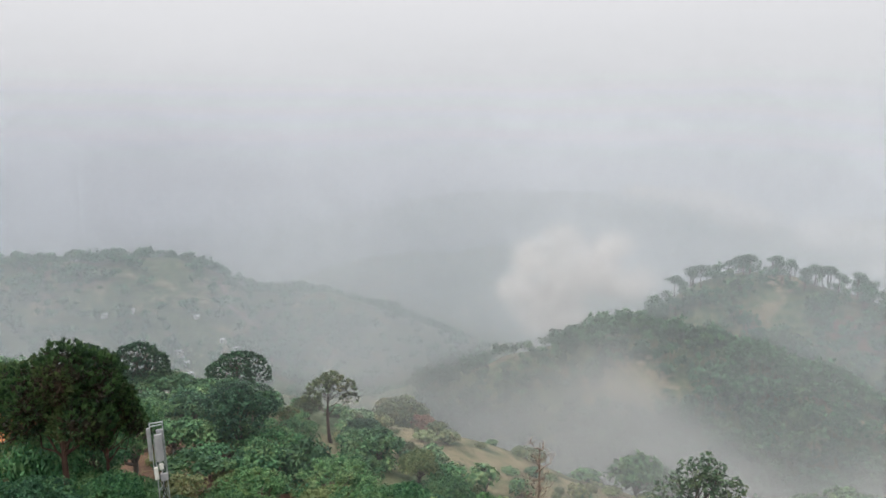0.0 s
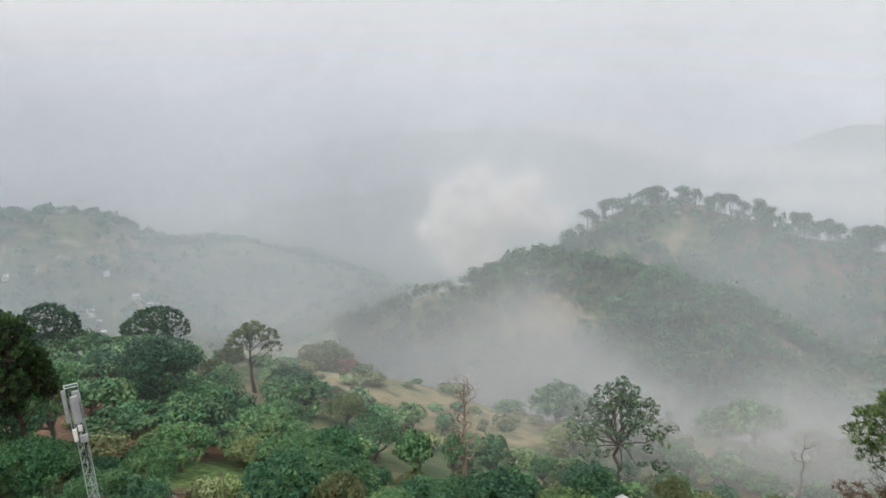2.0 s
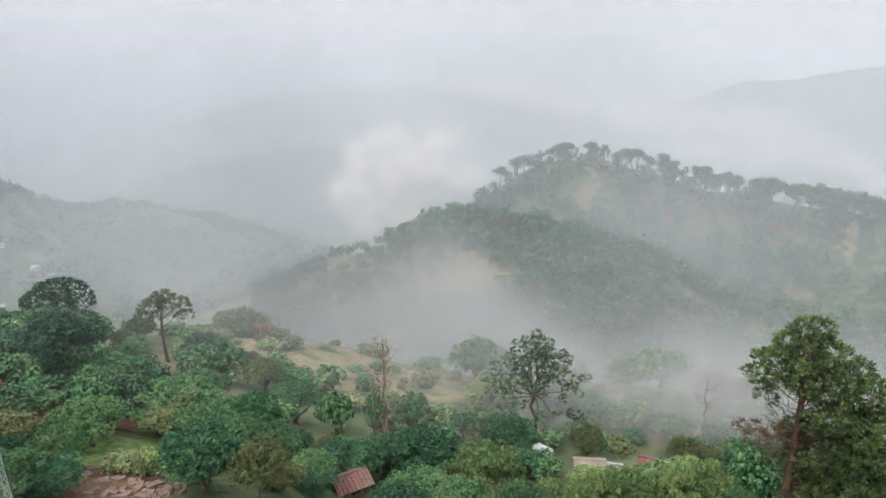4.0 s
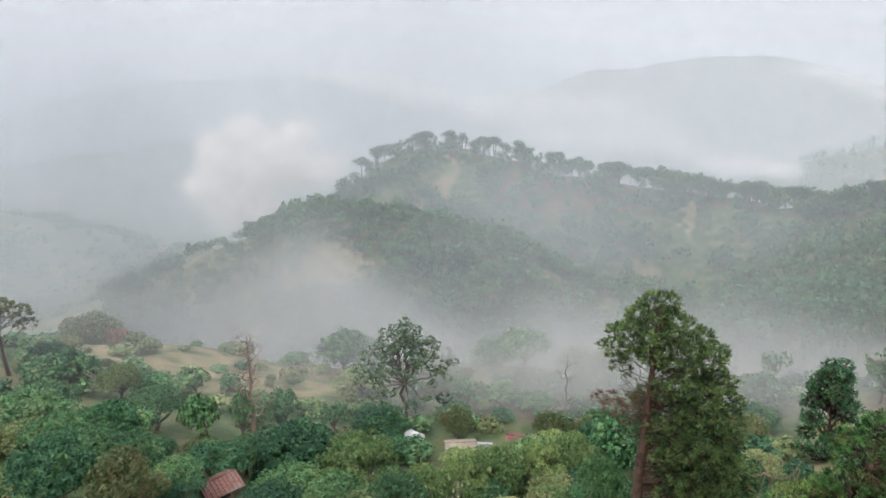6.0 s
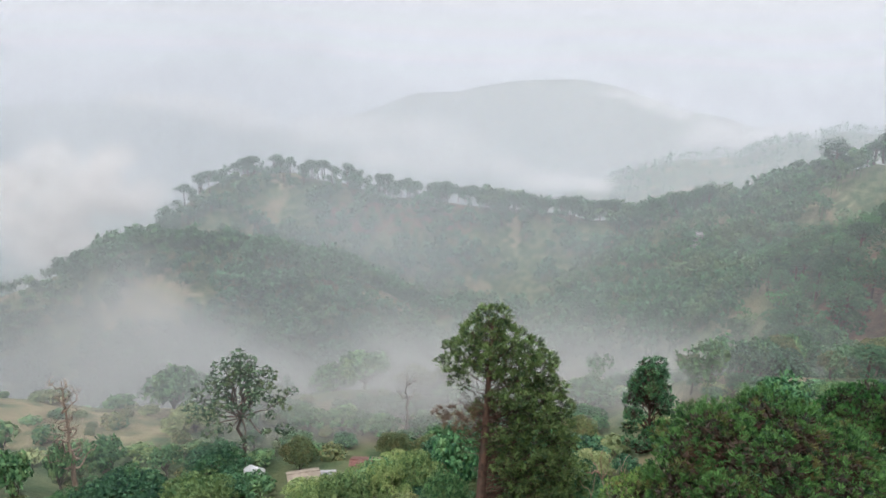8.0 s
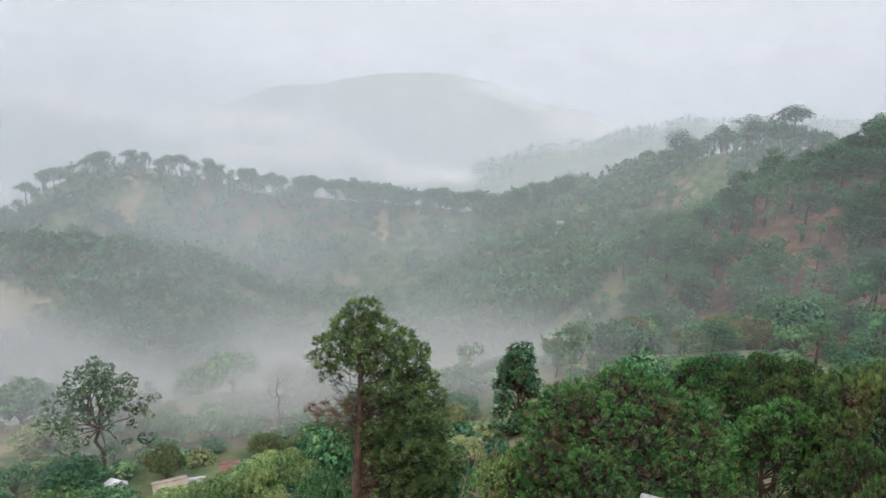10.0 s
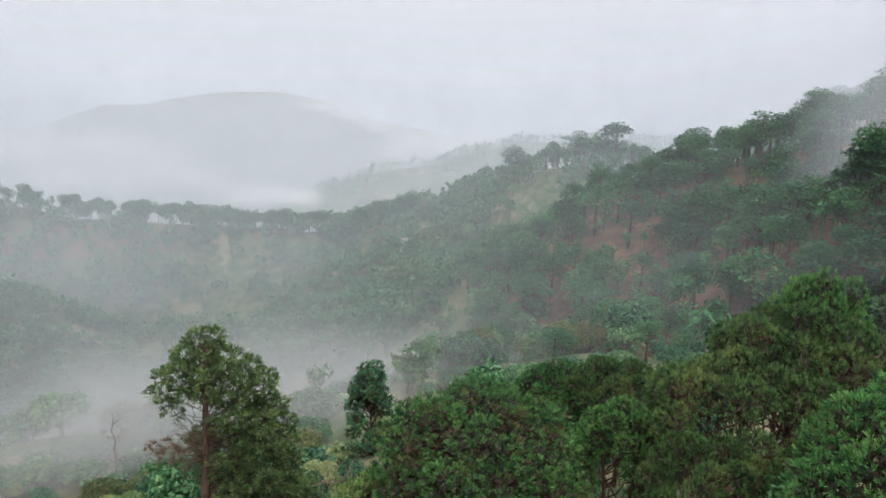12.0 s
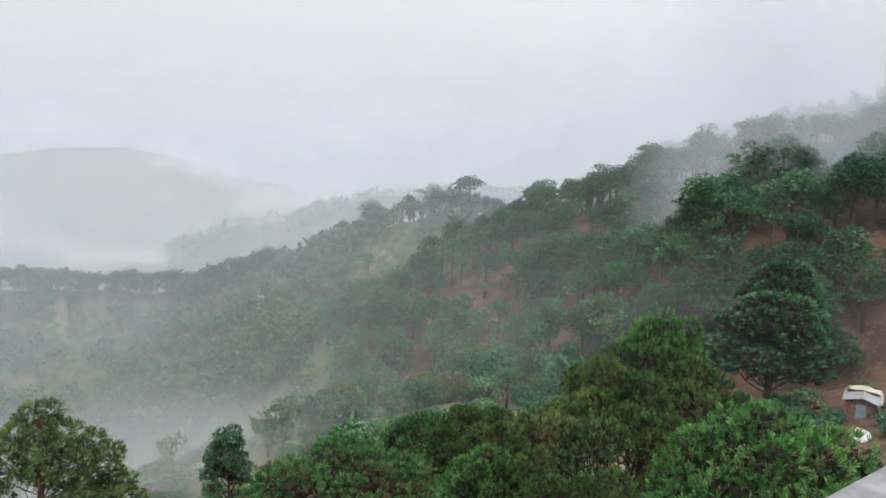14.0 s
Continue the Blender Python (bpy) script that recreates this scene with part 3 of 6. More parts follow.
def tube(points, radii, sides=6):
    """A tapered limb along points."""
    points, radii = np.asarray(points, float), np.asarray(radii, float)
    along = unit(np.gradient(points, axis=0))
    side = unit(np.cross(along, np.where(np.abs(along[:, 2:3]) > 0.9, [[1.0, 0, 0]], [[0, 0, 1.0]])))
    up = np.cross(side, along)
    a = np.linspace(0, 2 * np.pi, sides, endpoint=False)
    ring = points[:, None] + radii[:, None, None] * (np.cos(a)[None, :, None] * side[:, None] + np.sin(a)[None, :, None] * up[:, None])
    return ring.reshape(-1, 3), grid_tris(len(points), sides, True)


def joined(pieces):
    verts, tris, base = [], [], 0
    for v, f in pieces:
        verts.append(v)
        tris.append(f + base)
        base += len(v)
    return np.concatenate(verts), np.concatenate(tris)


def limb(rng, start, end, r0, r1, sag=0.0, crook=0.06, n=7, sides=6):
    """A crooked branch from start to end."""
    start, end = np.asarray(start, float), np.asarray(end, float)
    t = np.linspace(0, 1, n)[:, None]
    length = np.linalg.norm(end - start)
    pts = start + (end - start) * t + rng.normal(0, crook * length, (n, 3)) * np.sin(np.pi * t) + np.array([0, 0, -sag * length]) * np.sin(np.pi * t)
    return pts, tube(pts, r0 + (r1 - r0) * t[:, 0], sides)


def leaves(rng, at, out, size, droop=0.2):
    """Folded diamond leaves at places, facing out."""
    n = len(at)
    nor = unit(out + rng.normal(0, 0.55, (n, 3)))
    u = unit(np.cross(nor, rng.normal(0, 1, (n, 3))))
    w = np.cross(nor, u)
    s = size * rng.uniform(0.6, 1.3, (n, 1))
    v = np.stack([at - u * s, at + w * s * 0.5 - nor * s * droop, at + u * s, at - w * s * 0.5 - nor * s * droop], 1).reshape(-1, 3)
    i = np.arange(n)[:, None] * 4
    return v, np.concatenate([i + [0, 1, 2], i + [0, 2, 3]])


def tufts(rng, at, out, length, width, needles=9, spread_by=0.75):
    """Brushes of needles that burst from places towards out."""
    n = len(at)
    d = unit(out[:, None] + rng.normal(0, spread_by, (n, needles, 3)))
    side = unit(np.cross(d, rng.normal(0, 1, (n, needles, 3))))
    s = length * rng.uniform(0.6, 1.25, (n, needles, 1))
    a = at[:, None] - d * s * 0.12
    v = np.stack([a - side * width * 0.5 + d * s * 0.3, a + d * s, a + side * width * 0.5 + d * s * 0.3], 2).reshape(-1, 3)
    return v, np.arange(len(v)).reshape(-1, 3)


def heart(rng, centres, radii, squash=0.8, share=0.55, count=12, size=0.5):
    """Large inner leaves that close the clumps."""
    n = len(centres)
    d = unit(rng.normal(0, 1, (n, count, 3)))
    r = np.asarray(radii)[:, None, None]
    at = np.asarray(centres)[:, None] + d * r * share * [1, 1, squash] * rng.uniform(0.5, 1.0, (n, count, 1))
    return leaves(rng, at.reshape(-1, 3), d.reshape(-1, 3), np.repeat(np.asarray(radii) * size, count)[:, None])


def brushes(rng, at, out, length, width, needles=12, lean=(0.15, 0.95)):
    """Brushes: each a shoot's end with needles or leaves that fan out from it, all of one tint."""
    n = len(at)
    axis = unit(out)[:, None]
    side = unit(np.cross(axis, rng.normal(0, 1, (n, needles, 3))))
    lean = rng.uniform(*lean, (n, needles, 1))
    d = axis * np.cos(lean) + side * np.sin(lean)
    s = length * rng.uniform(0.8, 1.25, (n, 1, 1)) * rng.uniform(0.75, 1.1, (n, needles, 1))
    across = unit(np.cross(d, axis + rng.normal(0, 0.6, (n, needles, 3)))) * width * 0.5
    tips = at[:, None] + d * s
    v = np.concatenate([at[:, None], tips - across, tips + across], 1).reshape(-1, 3)
    i = np.arange(n)[:, None] * (2 * needles + 1)
    k = np.arange(needles)[None]
    return v, np.stack([i + 0 * k, i + 1 + k, i + 1 + needles + k], -1).reshape(-1, 3)


def thinned(rng, at, out, gap):
    """One place kept in each cell of the size gap."""
    order = rng.permutation(len(at))
    cell = np.floor(at[order] / gap).astype(np.int64)
    _, first = np.unique(cell[:, 0] * 73856093 ^ cell[:, 1] * 19349663 ^ cell[:, 2] * 83492791, return_index=True)
    pick = order[first]
    return at[pick], out[pick]


def clump_points(rng, centres, radii, per, squash=0.8, low=-0.35):
    """Places over the upper sides of clumps, and the way each faces."""
    at, out = [], []
    for c, r in zip(centres, radii):
        d = unit(rng.normal(0, 1, (int(per * 2.2 * r * r) + 6, 3)))
        d = d[d[:, 2] > low]
        at.append(c + d * r * [1, 1, squash] * rng.uniform(0.82, 1.06, (len(d), 1)))
        out.append(d)
    at, out = np.concatenate(at), np.concatenate(out)
    # nothing inside another clump
    keep = np.ones(len(at), bool)
    for c, r in zip(centres, radii):
        keep &= np.linalg.norm((at - c) / [1, 1, squash], axis=1) > r * 0.78
    return at[keep], out[keep]


def dome(rng, n, w, h, base, r_lo, r_hi, hollow=0.55, flat_top=1.0, wedge=1.0, rag=0.15, table=1.0):
    """Centres and sizes of clumps that fill a crown w wide and h high from base up."""
    d = unit(rng.normal(0, 1, (n, 3)))
    d[:, 2] = np.where(d[:, 2] < -0.45, -d[:, 2], d[:, 2])
    d[:, 2] = np.sign(d[:, 2]) * np.abs(d[:, 2]) ** table
    rad = rng.uniform(r_lo, r_hi, n)
    s = rng.uniform(hollow, 1.0, (n, 1)) ** 0.6
    c = d * s * np.stack([w / 2 - rad, w / 2 - rad, np.full(n, h / 2) * flat_top - rad * 0.8], 1)
    c[:, :2] *= (1 - (1 - wedge) * np.clip(c[:, 2:3] / (h / 2), 0, 1))
    c *= rng.uniform(1 - rag, 1 + rag * 0.8, (n, 1))
    c[:, 2] += base + h / 2
    return c, rad


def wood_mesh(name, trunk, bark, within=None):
    """A stem with its limbs and, in a second material, the dry growth inside the crown, its colour darkened for the
    shade there.
    """
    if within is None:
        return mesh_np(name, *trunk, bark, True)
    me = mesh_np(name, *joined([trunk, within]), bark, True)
    me.materials.append(DRY_SHADED)
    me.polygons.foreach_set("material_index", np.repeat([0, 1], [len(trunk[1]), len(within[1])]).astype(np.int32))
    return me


PROTO = {}
TALL_PINE = (28.86, 34.47, float(terrain(28.86, 34.47)))


def species(key, name, label, category, trunk, crown, bark, leaf, within=None):
    """Keeps a plant's parts, scaled to one metre of height and width, until it is first planted."""
    v = np.concatenate([trunk[0], crown[0]] if crown is not None else [trunk[0]])
    top = v[:, 2].max()
    wide = np.quantile(np.abs(v[:, :2]), 0.985) * 2 if crown is None else np.quantile(np.abs(crown[0][:, :2]), 0.985) * 2
    shrink = np.array([1 / wide, 1 / wide, 1 / top])
    parts = [("trunk", wood_mesh(name + "_trunk", (trunk[0] * shrink, trunk[1]), bark, within and (within[0] * shrink, within[1])))]
    if crown is not None:
        parts.append(("crown", mesh_np(name + "_crown", crown[0] * shrink, crown[1], leaf)))
    PROTO[key] = [None, name, parts, label, category]


def plant(key, x, y, height, width, turn=None, sink=0.25, label="", group=""):
    """Stands one plant of a species on the ground."""
    if (math.hypot(x, y) < (72 if key[:4] == "bush" else 58) or width > 5 and math.hypot(x, y) < 100) and key + "_near" in PROTO:
        key += "_near"
    thing, name, parts, text, category = PROTO[key]
    turn = (x * 37.7 + y * 91.3) % 360 if turn is None else turn
    m = Matrix.LocRotScale((x, y, float(terrain(x, y)) - sink), Euler((0, 0, radians(turn))), (width, width, height))
    if thing is None:
        thing = new(name)
        for n, me in parts:
            new(n, me).parent = thing
        thing.matrix_basis = m
        PROTO[key][0] = thing
        made = thing
    else:
        made = copy_thing(thing, m @ Matrix.Diagonal((1 / thing.scale[0], 1 / thing.scale[1], 1 / thing.scale[2], 1)))
    return tagged(made, label or text, category, group)


def grow_broadleaf(seed, w=8.0, h=8.0, trunk_h=1.8, clumps=34, r=(0.9, 1.7), per=26, leaf=0.30, hollow=0.55, core=True, low=-0.35, wedge=1.0, spray=0.0, limb_r=0.018, fork_at=None):
    rng = np.random.default_rng(seed)
    c, rad = dome(rng, clumps, w, h - trunk_h, trunk_h, *r, hollow, 1.0, wedge)
    at, out = clump_points(rng, c, rad, per, 0.8, low)
    if spray:
        at, out = thinned(rng, at, out, spray)
        crown = [brushes(rng, at, out + [0, 0, 0.35] + rng.normal(0, 0.3, out.shape), leaf * 1.7, leaf * 0.8, 8, (0.3, 1.45))]
    else:
        crown = [leaves(rng, at, out + [0, 0, 0.25], leaf)]
    if core:
        crown.append(heart(rng, c, rad, 0.8, 0.62, 12, 0.42))
    fork = np.array([rng.normal(0, 0.2), rng.normal(0, 0.2), fork_at or trunk_h * 0.9])
    thin = 0.45 if fork_at else 1.0
    wood = [limb(rng, (0, 0, -0.4), fork, (w * 0.035 + 0.06) * thin, (w * 0.026 + 0.04) * thin, n=5, sides=8)[1]]
    for p in c[:: max(1, len(c) // (26 if fork_at else 9))]:
        wood.append(limb(rng, fork, p, w * limb_r + 0.02, 0.03, 0.05, n=5, sides=5)[1])
    return joined(wood), joined(crown)


def grow_bush(seed, w=3.0, h=2.2, clumps=12, r=(0.45, 0.8), per=34, leaf=0.26):
    rng = np.random.default_rng(seed)
    c, rad = dome(rng, clumps, w, h * 1.15, -h * 0.15, *r, 0.35)
    c[:, 2] = np.maximum(c[:, 2], 0.3)
    at, out = clump_points(rng, c, rad, per, 0.85, -0.6)
    crown = [leaves(rng, at, out + [0, 0, 0.3], leaf)] + [heart(rng, c, rad, 0.85, 0.6, 12, 0.42)]
    wood = [limb(rng, (rng.normal(0, 0.1), rng.normal(0, 0.1), -0.2), p, 0.06, 0.02, n=4, sides=4)[1] for p in c[::2]]
    return joined(wood), joined(crown)


def grow_pine(seed, h=14.0, w=7.0, bare=0.45, pads=16, pad_r=(0.8, 1.5), per=14, length=0.75, width=0.16, needles=7, core=True, hollow=0.45, flat=0.62, wedge=0.8, lean=0.02, fine=True):
    """A long-needled pine: a bare reddish stem, rising limbs and pads of needle brushes."""
    rng = np.random.default_rng(seed)
    ch = h * (1 - bare)
    c, rad = dome(rng, pads, w, ch, h * bare, *pad_r, hollow, 1.0, wedge)
    c[0] = (0, 0, h - pad_r[0] * 0.9)
    at, out = clump_points(rng, c, rad, per, flat, -0.25)
    crown = [tufts(rng, at, out + [0, 0, 0.45], length, width, needles)]
    if core:
        crown.append(heart(rng, c, rad, flat, 0.72, 14, 0.32))
    bend = rng.normal(0, lean * h, 2)
    tip = np.array([0, 0, h * 0.93])
    t = np.linspace(0, 1, 9)[:, None]
    stem = np.array([0, 0, -0.5]) + (tip - [0, 0, -0.5]) * t + np.concatenate([bend * np.sin(np.pi * t), 0 * t], 1)
    r0 = 0.022 * h
    wood = [tube(stem, r0 * (1 - 0.86 * t[:, 0]) + 0.02, 8 if fine else 6)]
    for p, q in zip(c, rad):
        s = np.clip((p[2] - np.linalg.norm(p[:2]) * 0.5) / h, bare * 0.8, 0.9)
        k = s * 8
        i = int(min(k, 7))
        root = stem[i] + (stem[i + 1] - stem[i]) * (k - i)
        pts, piece = limb(rng, root, p - [0, 0, q * 0.2], r0 * (1 - 0.85 * s) * 0.5 + 0.02, 0.03, 0.06, 0.05, 6 if fine else 4, 5 if fine else 3)
        wood.append(piece)
        for _ in range(2 if fine else 0):
            e = p + rng.normal(0, q * 0.5, 3)
            wood.append(limb(rng, pts[3], e, 0.04, 0.012, 0, 0.06, 4, 4)[1])
    for _ in range(7 if fine else 3):
        z = rng.uniform(bare * 0.55, bare * 1.1) * h
        a = rng.uniform(0, 6.283)
        e = np.array([math.cos(a), math.sin(a), 0.12]) * rng.uniform(0.7, 0.28 * w)
        i = min(int(z / h * 8), 7)
        wood.append(limb(rng, stem[i], stem[i] + e, 0.05, 0.01, 0.08, 0.09, 5, 4)[1])
    return joined(wood), joined(crown)


def grow_brush_pine(seed, h=10.0, w=9.0, bare=0.15, lobes=44, lobe_r=(0.8, 1.5), gap=0.36, length=0.42, width=0.05, needles=13, hollow=0.72, flat=0.75, wedge=0.8, low=-0.3, stems=1, under=60, twigs=3, close=0.5, lean=(0.05, 0.62), table=1.0):
    """A near long-needled pine: lobes set with upturned needle brushes over a tangle of brown limbs."""
    rng = np.random.default_rng(seed)
    ch = h * (1 - bare)
    c, rad = dome(rng, lobes, w, ch, h * bare, *lobe_r, hollow, 1.0, wedge, 0.10, table)
    at, out = clump_points(rng, c, rad, 30 / gap, flat, low)
    at, out = thinned(rng, at, out, gap)
    up = out * [0.9, 0.9, 0.6] + [0, 0, 0.7] + rng.normal(0, 0.28, out.shape)
    crown = brushes(rng, at, up, length, width, needles, lean)
    # dry brown needles and twigs inside, coloured near black for the crown's inner shade
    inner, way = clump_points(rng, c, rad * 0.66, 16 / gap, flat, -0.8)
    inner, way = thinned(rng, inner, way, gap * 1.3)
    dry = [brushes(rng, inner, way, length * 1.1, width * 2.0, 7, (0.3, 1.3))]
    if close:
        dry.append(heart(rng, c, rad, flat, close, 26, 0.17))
    green, way = thinned(rng, *clump_points(rng, c, rad * 0.84, 20 / gap, flat, -0.6), gap * 1.5)
    crown = joined([crown, brushes(rng, green, way + [0, 0, 0.5], length, width, needles // 2, (0.1, 0.8))])
    wood = []
    r0 = 0.020 * h
    for k in range(stems):
        a = k * 2.4 + seed
        foot = np.array([math.cos(a), math.sin(a), 0]) * (0.0 if stems == 1 else 0.5)
        tip = np.array([math.cos(a), math.sin(a), 0]) * (0.0 if stems == 1 else 0.18 * w) + [0, 0, h * 0.86]
        t = np.linspace(0, 1, 9)[:, None]
        stem = foot - [0, 0, 0.6] + (tip - foot + [0, 0, 0.6]) * t + np.concatenate([rng.normal(0, 0.02 * h, 2) * np.sin(np.pi * t), 0 * t], 1)
        wood.append(tube(stem, r0 * (1 - 0.85 * t[:, 0]) + 0.02, 8))
        for p, q in zip(c[k::stems], rad[k::stems]):
            s = np.clip((p[2] - np.linalg.norm(p[:2]) * 0.6) / h, max(bare * 0.8, 0.12), 0.84) * 8
            i = int(min(s, 7))
            root = stem[i] + (stem[i + 1] - stem[i]) * (s - i)
            pts, piece = limb(rng, root, p, r0 * (1 - 0.1 * s) * 0.42 + 0.015, 0.02, 0.05, 0.06, 6, 5)
            wood.append(piece)
            for _ in range(twigs):
                e = p + unit(rng.normal(0, 1, 3)) * q * 0.9
                wood.append(limb(rng, pts[rng.integers(3, 6)], e, 0.022, 0.008, 0, 0.08, 4, 3)[1])
    for _ in range(under):
        p = c[rng.integers(len(c))]
        e = p + rng.normal(0, 0.9, 3) - [0, 0, 0.5]
        wood.append(limb(rng, p * [0.6, 0.6, 0.85], e, 0.018, 0.005, 0, 0.1, 4, 3)[1])
    return joined(wood), crown, joined(dry)


def grow_bare(seed, h, w, stem_r, limbs, twigs=4, crooked=0.10, start=0.35, wander=0.018):
    """A leafless tree."""
    rng = np.random.default_rng(seed)
    pts, piece = limb(rng, (0, 0, -0.4), (rng.normal(0, 0.02 * h), rng.normal(0, 0.02 * h), h), stem_r, 0.025, 0, wander, 14, 7)
    wood = [piece]
    for k in range(limbs):
        i = int(14 * (start + (0.92 - start) * k / limbs))
        a = k * 2.4 + rng.uniform(-0.5, 0.5)
        ln = w * rng.uniform(0.28, 0.55) * (1.1 - 0.6 * k / limbs)
        e = pts[i] + np.array([math.cos(a) * ln, math.sin(a) * ln, ln * rng.uniform(0.5, 1.3)])
        lp, piece = limb(rng, pts[i], e, stem_r * 0.42 * (1 - 0.6 * i / 14) + 0.02, 0.015, 0.08, crooked, 7, 5)
        wood.append(piece)
        for _ in range(twigs):
            j = rng.integers(2, 7)
            e2 = lp[j] + rng.normal(0, 0.3 * ln, 3) + [0, 0, 0.3 * ln]
            tp, piece = limb(rng, lp[j], e2, 0.025, 0.008, 0, 0.1, 5, 4)
            wood.append(piece)
            wood.append(limb(rng, tp[2], tp[2] + rng.normal(0, 0.18 * ln, 3) + [0, 0, 0.15 * ln], 0.016, 0.006, 0, 0.1, 4, 3)[1])
    return joined(wood)


# broad-leaved trees and bushes
for i in range(3):
    wood, crown = grow_broadleaf(20 + i, leaf=0.34, per=15)
    species(f"oak{i}", "oak_tree", "dense dark green round-crowned oak on the hillside", "tree", wood, crown, BARK_GREY, OAK)
    wood, crown = grow_broadleaf(120 + i, clumps=52, r=(0.6, 1.25), leaf=0.13, per=80, spray=0.33, low=-0.4, hollow=0.8)
    species(f"oak{i}_near", "oak_tree", "dense dark green round-crowned oak on the hillside", "tree", wood, crown, BARK_GREY, OAK)
for i in range(3):
    wood, crown = grow_broadleaf(30 + i, h=7.0, clumps=28, per=14, leaf=0.36)
    species(f"leaf{i}", "broadleaf_tree", "leafy mid-green broad-leaved tree with clumped crown", "tree", wood, crown, BARK_GREY, LEAF)
    wood, crown = grow_broadleaf(130 + i, h=7.0, clumps=40, r=(0.5, 1.15), leaf=0.13, per=80, spray=0.34, low=-0.4, hollow=0.72, wedge=(0.7, 1.0, 0.85)[i])
    species(f"leaf{i}_near", "broadleaf_tree", "leafy mid-green broad-leaved tree with clumped crown", "tree", wood, crown, BARK_GREY, LEAF)
for i in range(2):
    wood, crown = grow_broadleaf(40 + i, h=6.5, trunk_h=1.2, clumps=40, r=(0.45, 1.15), hollow=0.55, per=80, leaf=0.13, spray=0.34, low=-0.4)
    species(f"lime{i}", "broadleaf_tree", "bright yellow-green leafy tree among the houses", "tree", wood, crown, BARK_GREY, LIME)
wood, crown = grow_broadleaf(50, h=7.5, clumps=34, per=60, leaf=0.19, spray=0.42, low=-0.5)
species("olive0", "broadleaf_tree", "dull olive-green tree with thin browning leaves", "tree", wood, crown, BARK_GREY, OLIVE)
wood, crown = grow_broadleaf(52, h=7.5, clumps=34, r=(0.7, 1.3), per=60, leaf=0.19, spray=0.42, low=-0.5)
species("sage0", "broadleaf_tree", "pale sage-green leafy hillside tree", "tree", wood, crown, BARK_GREY, SAGE)
wood, crown = grow_broadleaf(54, h=8.5, w=6, clumps=22, per=24, leaf=0.28)
species("rust0", "broadleaf_tree", "rusty red-leaved tree half lost in mist", "tree", wood, crown, BARK_GREY, RUST)
for i, (mat, text) in enumerate(((LEAF, "mid-green leafy bush on the slope"), (OLIVE, "olive-brown scrub bush on dry grass"), (LIME, "fresh yellow-green leafy bush"), (OAK, "dark green dense leafy bush"), (SAGE, "pale grey-green leafy bush"))):
    wood, crown = grow_bush(160 + i, clumps=14, per=120, leaf=0.11)
    species(f"bush{i}_near", "bush", text, "bush", wood, crown, BARK_GREY, mat)
    wood, crown = grow_bush(60 + i)
    species(f"bush{i}", "bush", text, "bush", wood, crown, BARK_GREY, mat)
# pines
for i in range(3):
    wood, crown = grow_pine(70 + i, h=14, w=7.5, bare=(0.30, 0.22, 0.36)[i], pads=20, flat=0.8, wedge=(0.6, 0.5, 0.75)[i], per=13, needles=5, width=0.16, fine=False)
    species(f"hill{i}", "pine_tree", "tall long-needled pine on the misty slope", "pine tree", wood, crown, BARK, PINE_FAR)
for i in range(2):
    wood, crown = grow_pine(76 + i, h=15, w=7.5, bare=0.46, pads=13, pad_r=(0.9, 1.7), per=9, length=1.0, width=0.26, needles=5, flat=0.75, wedge=0.7, fine=False)
    species(f"crest{i}", "pine_tree", "bare-stemmed umbrella pine on the ridge line", "pine tree", wood, crown, BARK, PINE_FAR)
wood, crown, dry = grow_brush_pine(80, h=12, w=8, bare=0.40, lobes=36, lobe_r=(0.9, 1.4), gap=0.36, length=0.36, width=0.07, needles=12, flat=0.9, wedge=0.9, low=-0.6)
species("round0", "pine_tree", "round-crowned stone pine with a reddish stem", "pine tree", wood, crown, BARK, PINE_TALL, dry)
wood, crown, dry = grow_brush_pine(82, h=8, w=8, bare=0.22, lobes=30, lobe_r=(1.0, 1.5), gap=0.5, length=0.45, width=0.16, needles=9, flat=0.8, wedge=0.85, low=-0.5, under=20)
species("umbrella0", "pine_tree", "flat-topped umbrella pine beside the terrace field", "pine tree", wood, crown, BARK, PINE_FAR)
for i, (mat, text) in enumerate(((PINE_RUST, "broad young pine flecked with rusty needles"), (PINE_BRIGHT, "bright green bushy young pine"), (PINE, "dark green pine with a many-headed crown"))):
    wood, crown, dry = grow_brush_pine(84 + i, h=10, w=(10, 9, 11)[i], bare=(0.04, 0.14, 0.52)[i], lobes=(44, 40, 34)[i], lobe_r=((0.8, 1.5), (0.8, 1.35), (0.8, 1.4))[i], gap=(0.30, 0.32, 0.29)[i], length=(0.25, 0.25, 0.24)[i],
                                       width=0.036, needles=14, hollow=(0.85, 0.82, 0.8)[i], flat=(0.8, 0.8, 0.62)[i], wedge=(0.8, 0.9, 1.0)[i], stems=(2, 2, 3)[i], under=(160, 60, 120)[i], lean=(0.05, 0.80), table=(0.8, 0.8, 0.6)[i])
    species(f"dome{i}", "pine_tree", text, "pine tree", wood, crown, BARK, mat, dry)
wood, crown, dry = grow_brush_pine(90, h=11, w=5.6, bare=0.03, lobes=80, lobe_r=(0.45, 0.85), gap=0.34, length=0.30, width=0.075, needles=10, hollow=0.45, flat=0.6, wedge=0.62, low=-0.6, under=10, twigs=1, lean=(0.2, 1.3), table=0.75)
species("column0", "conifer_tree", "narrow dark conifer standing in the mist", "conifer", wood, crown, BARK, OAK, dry)
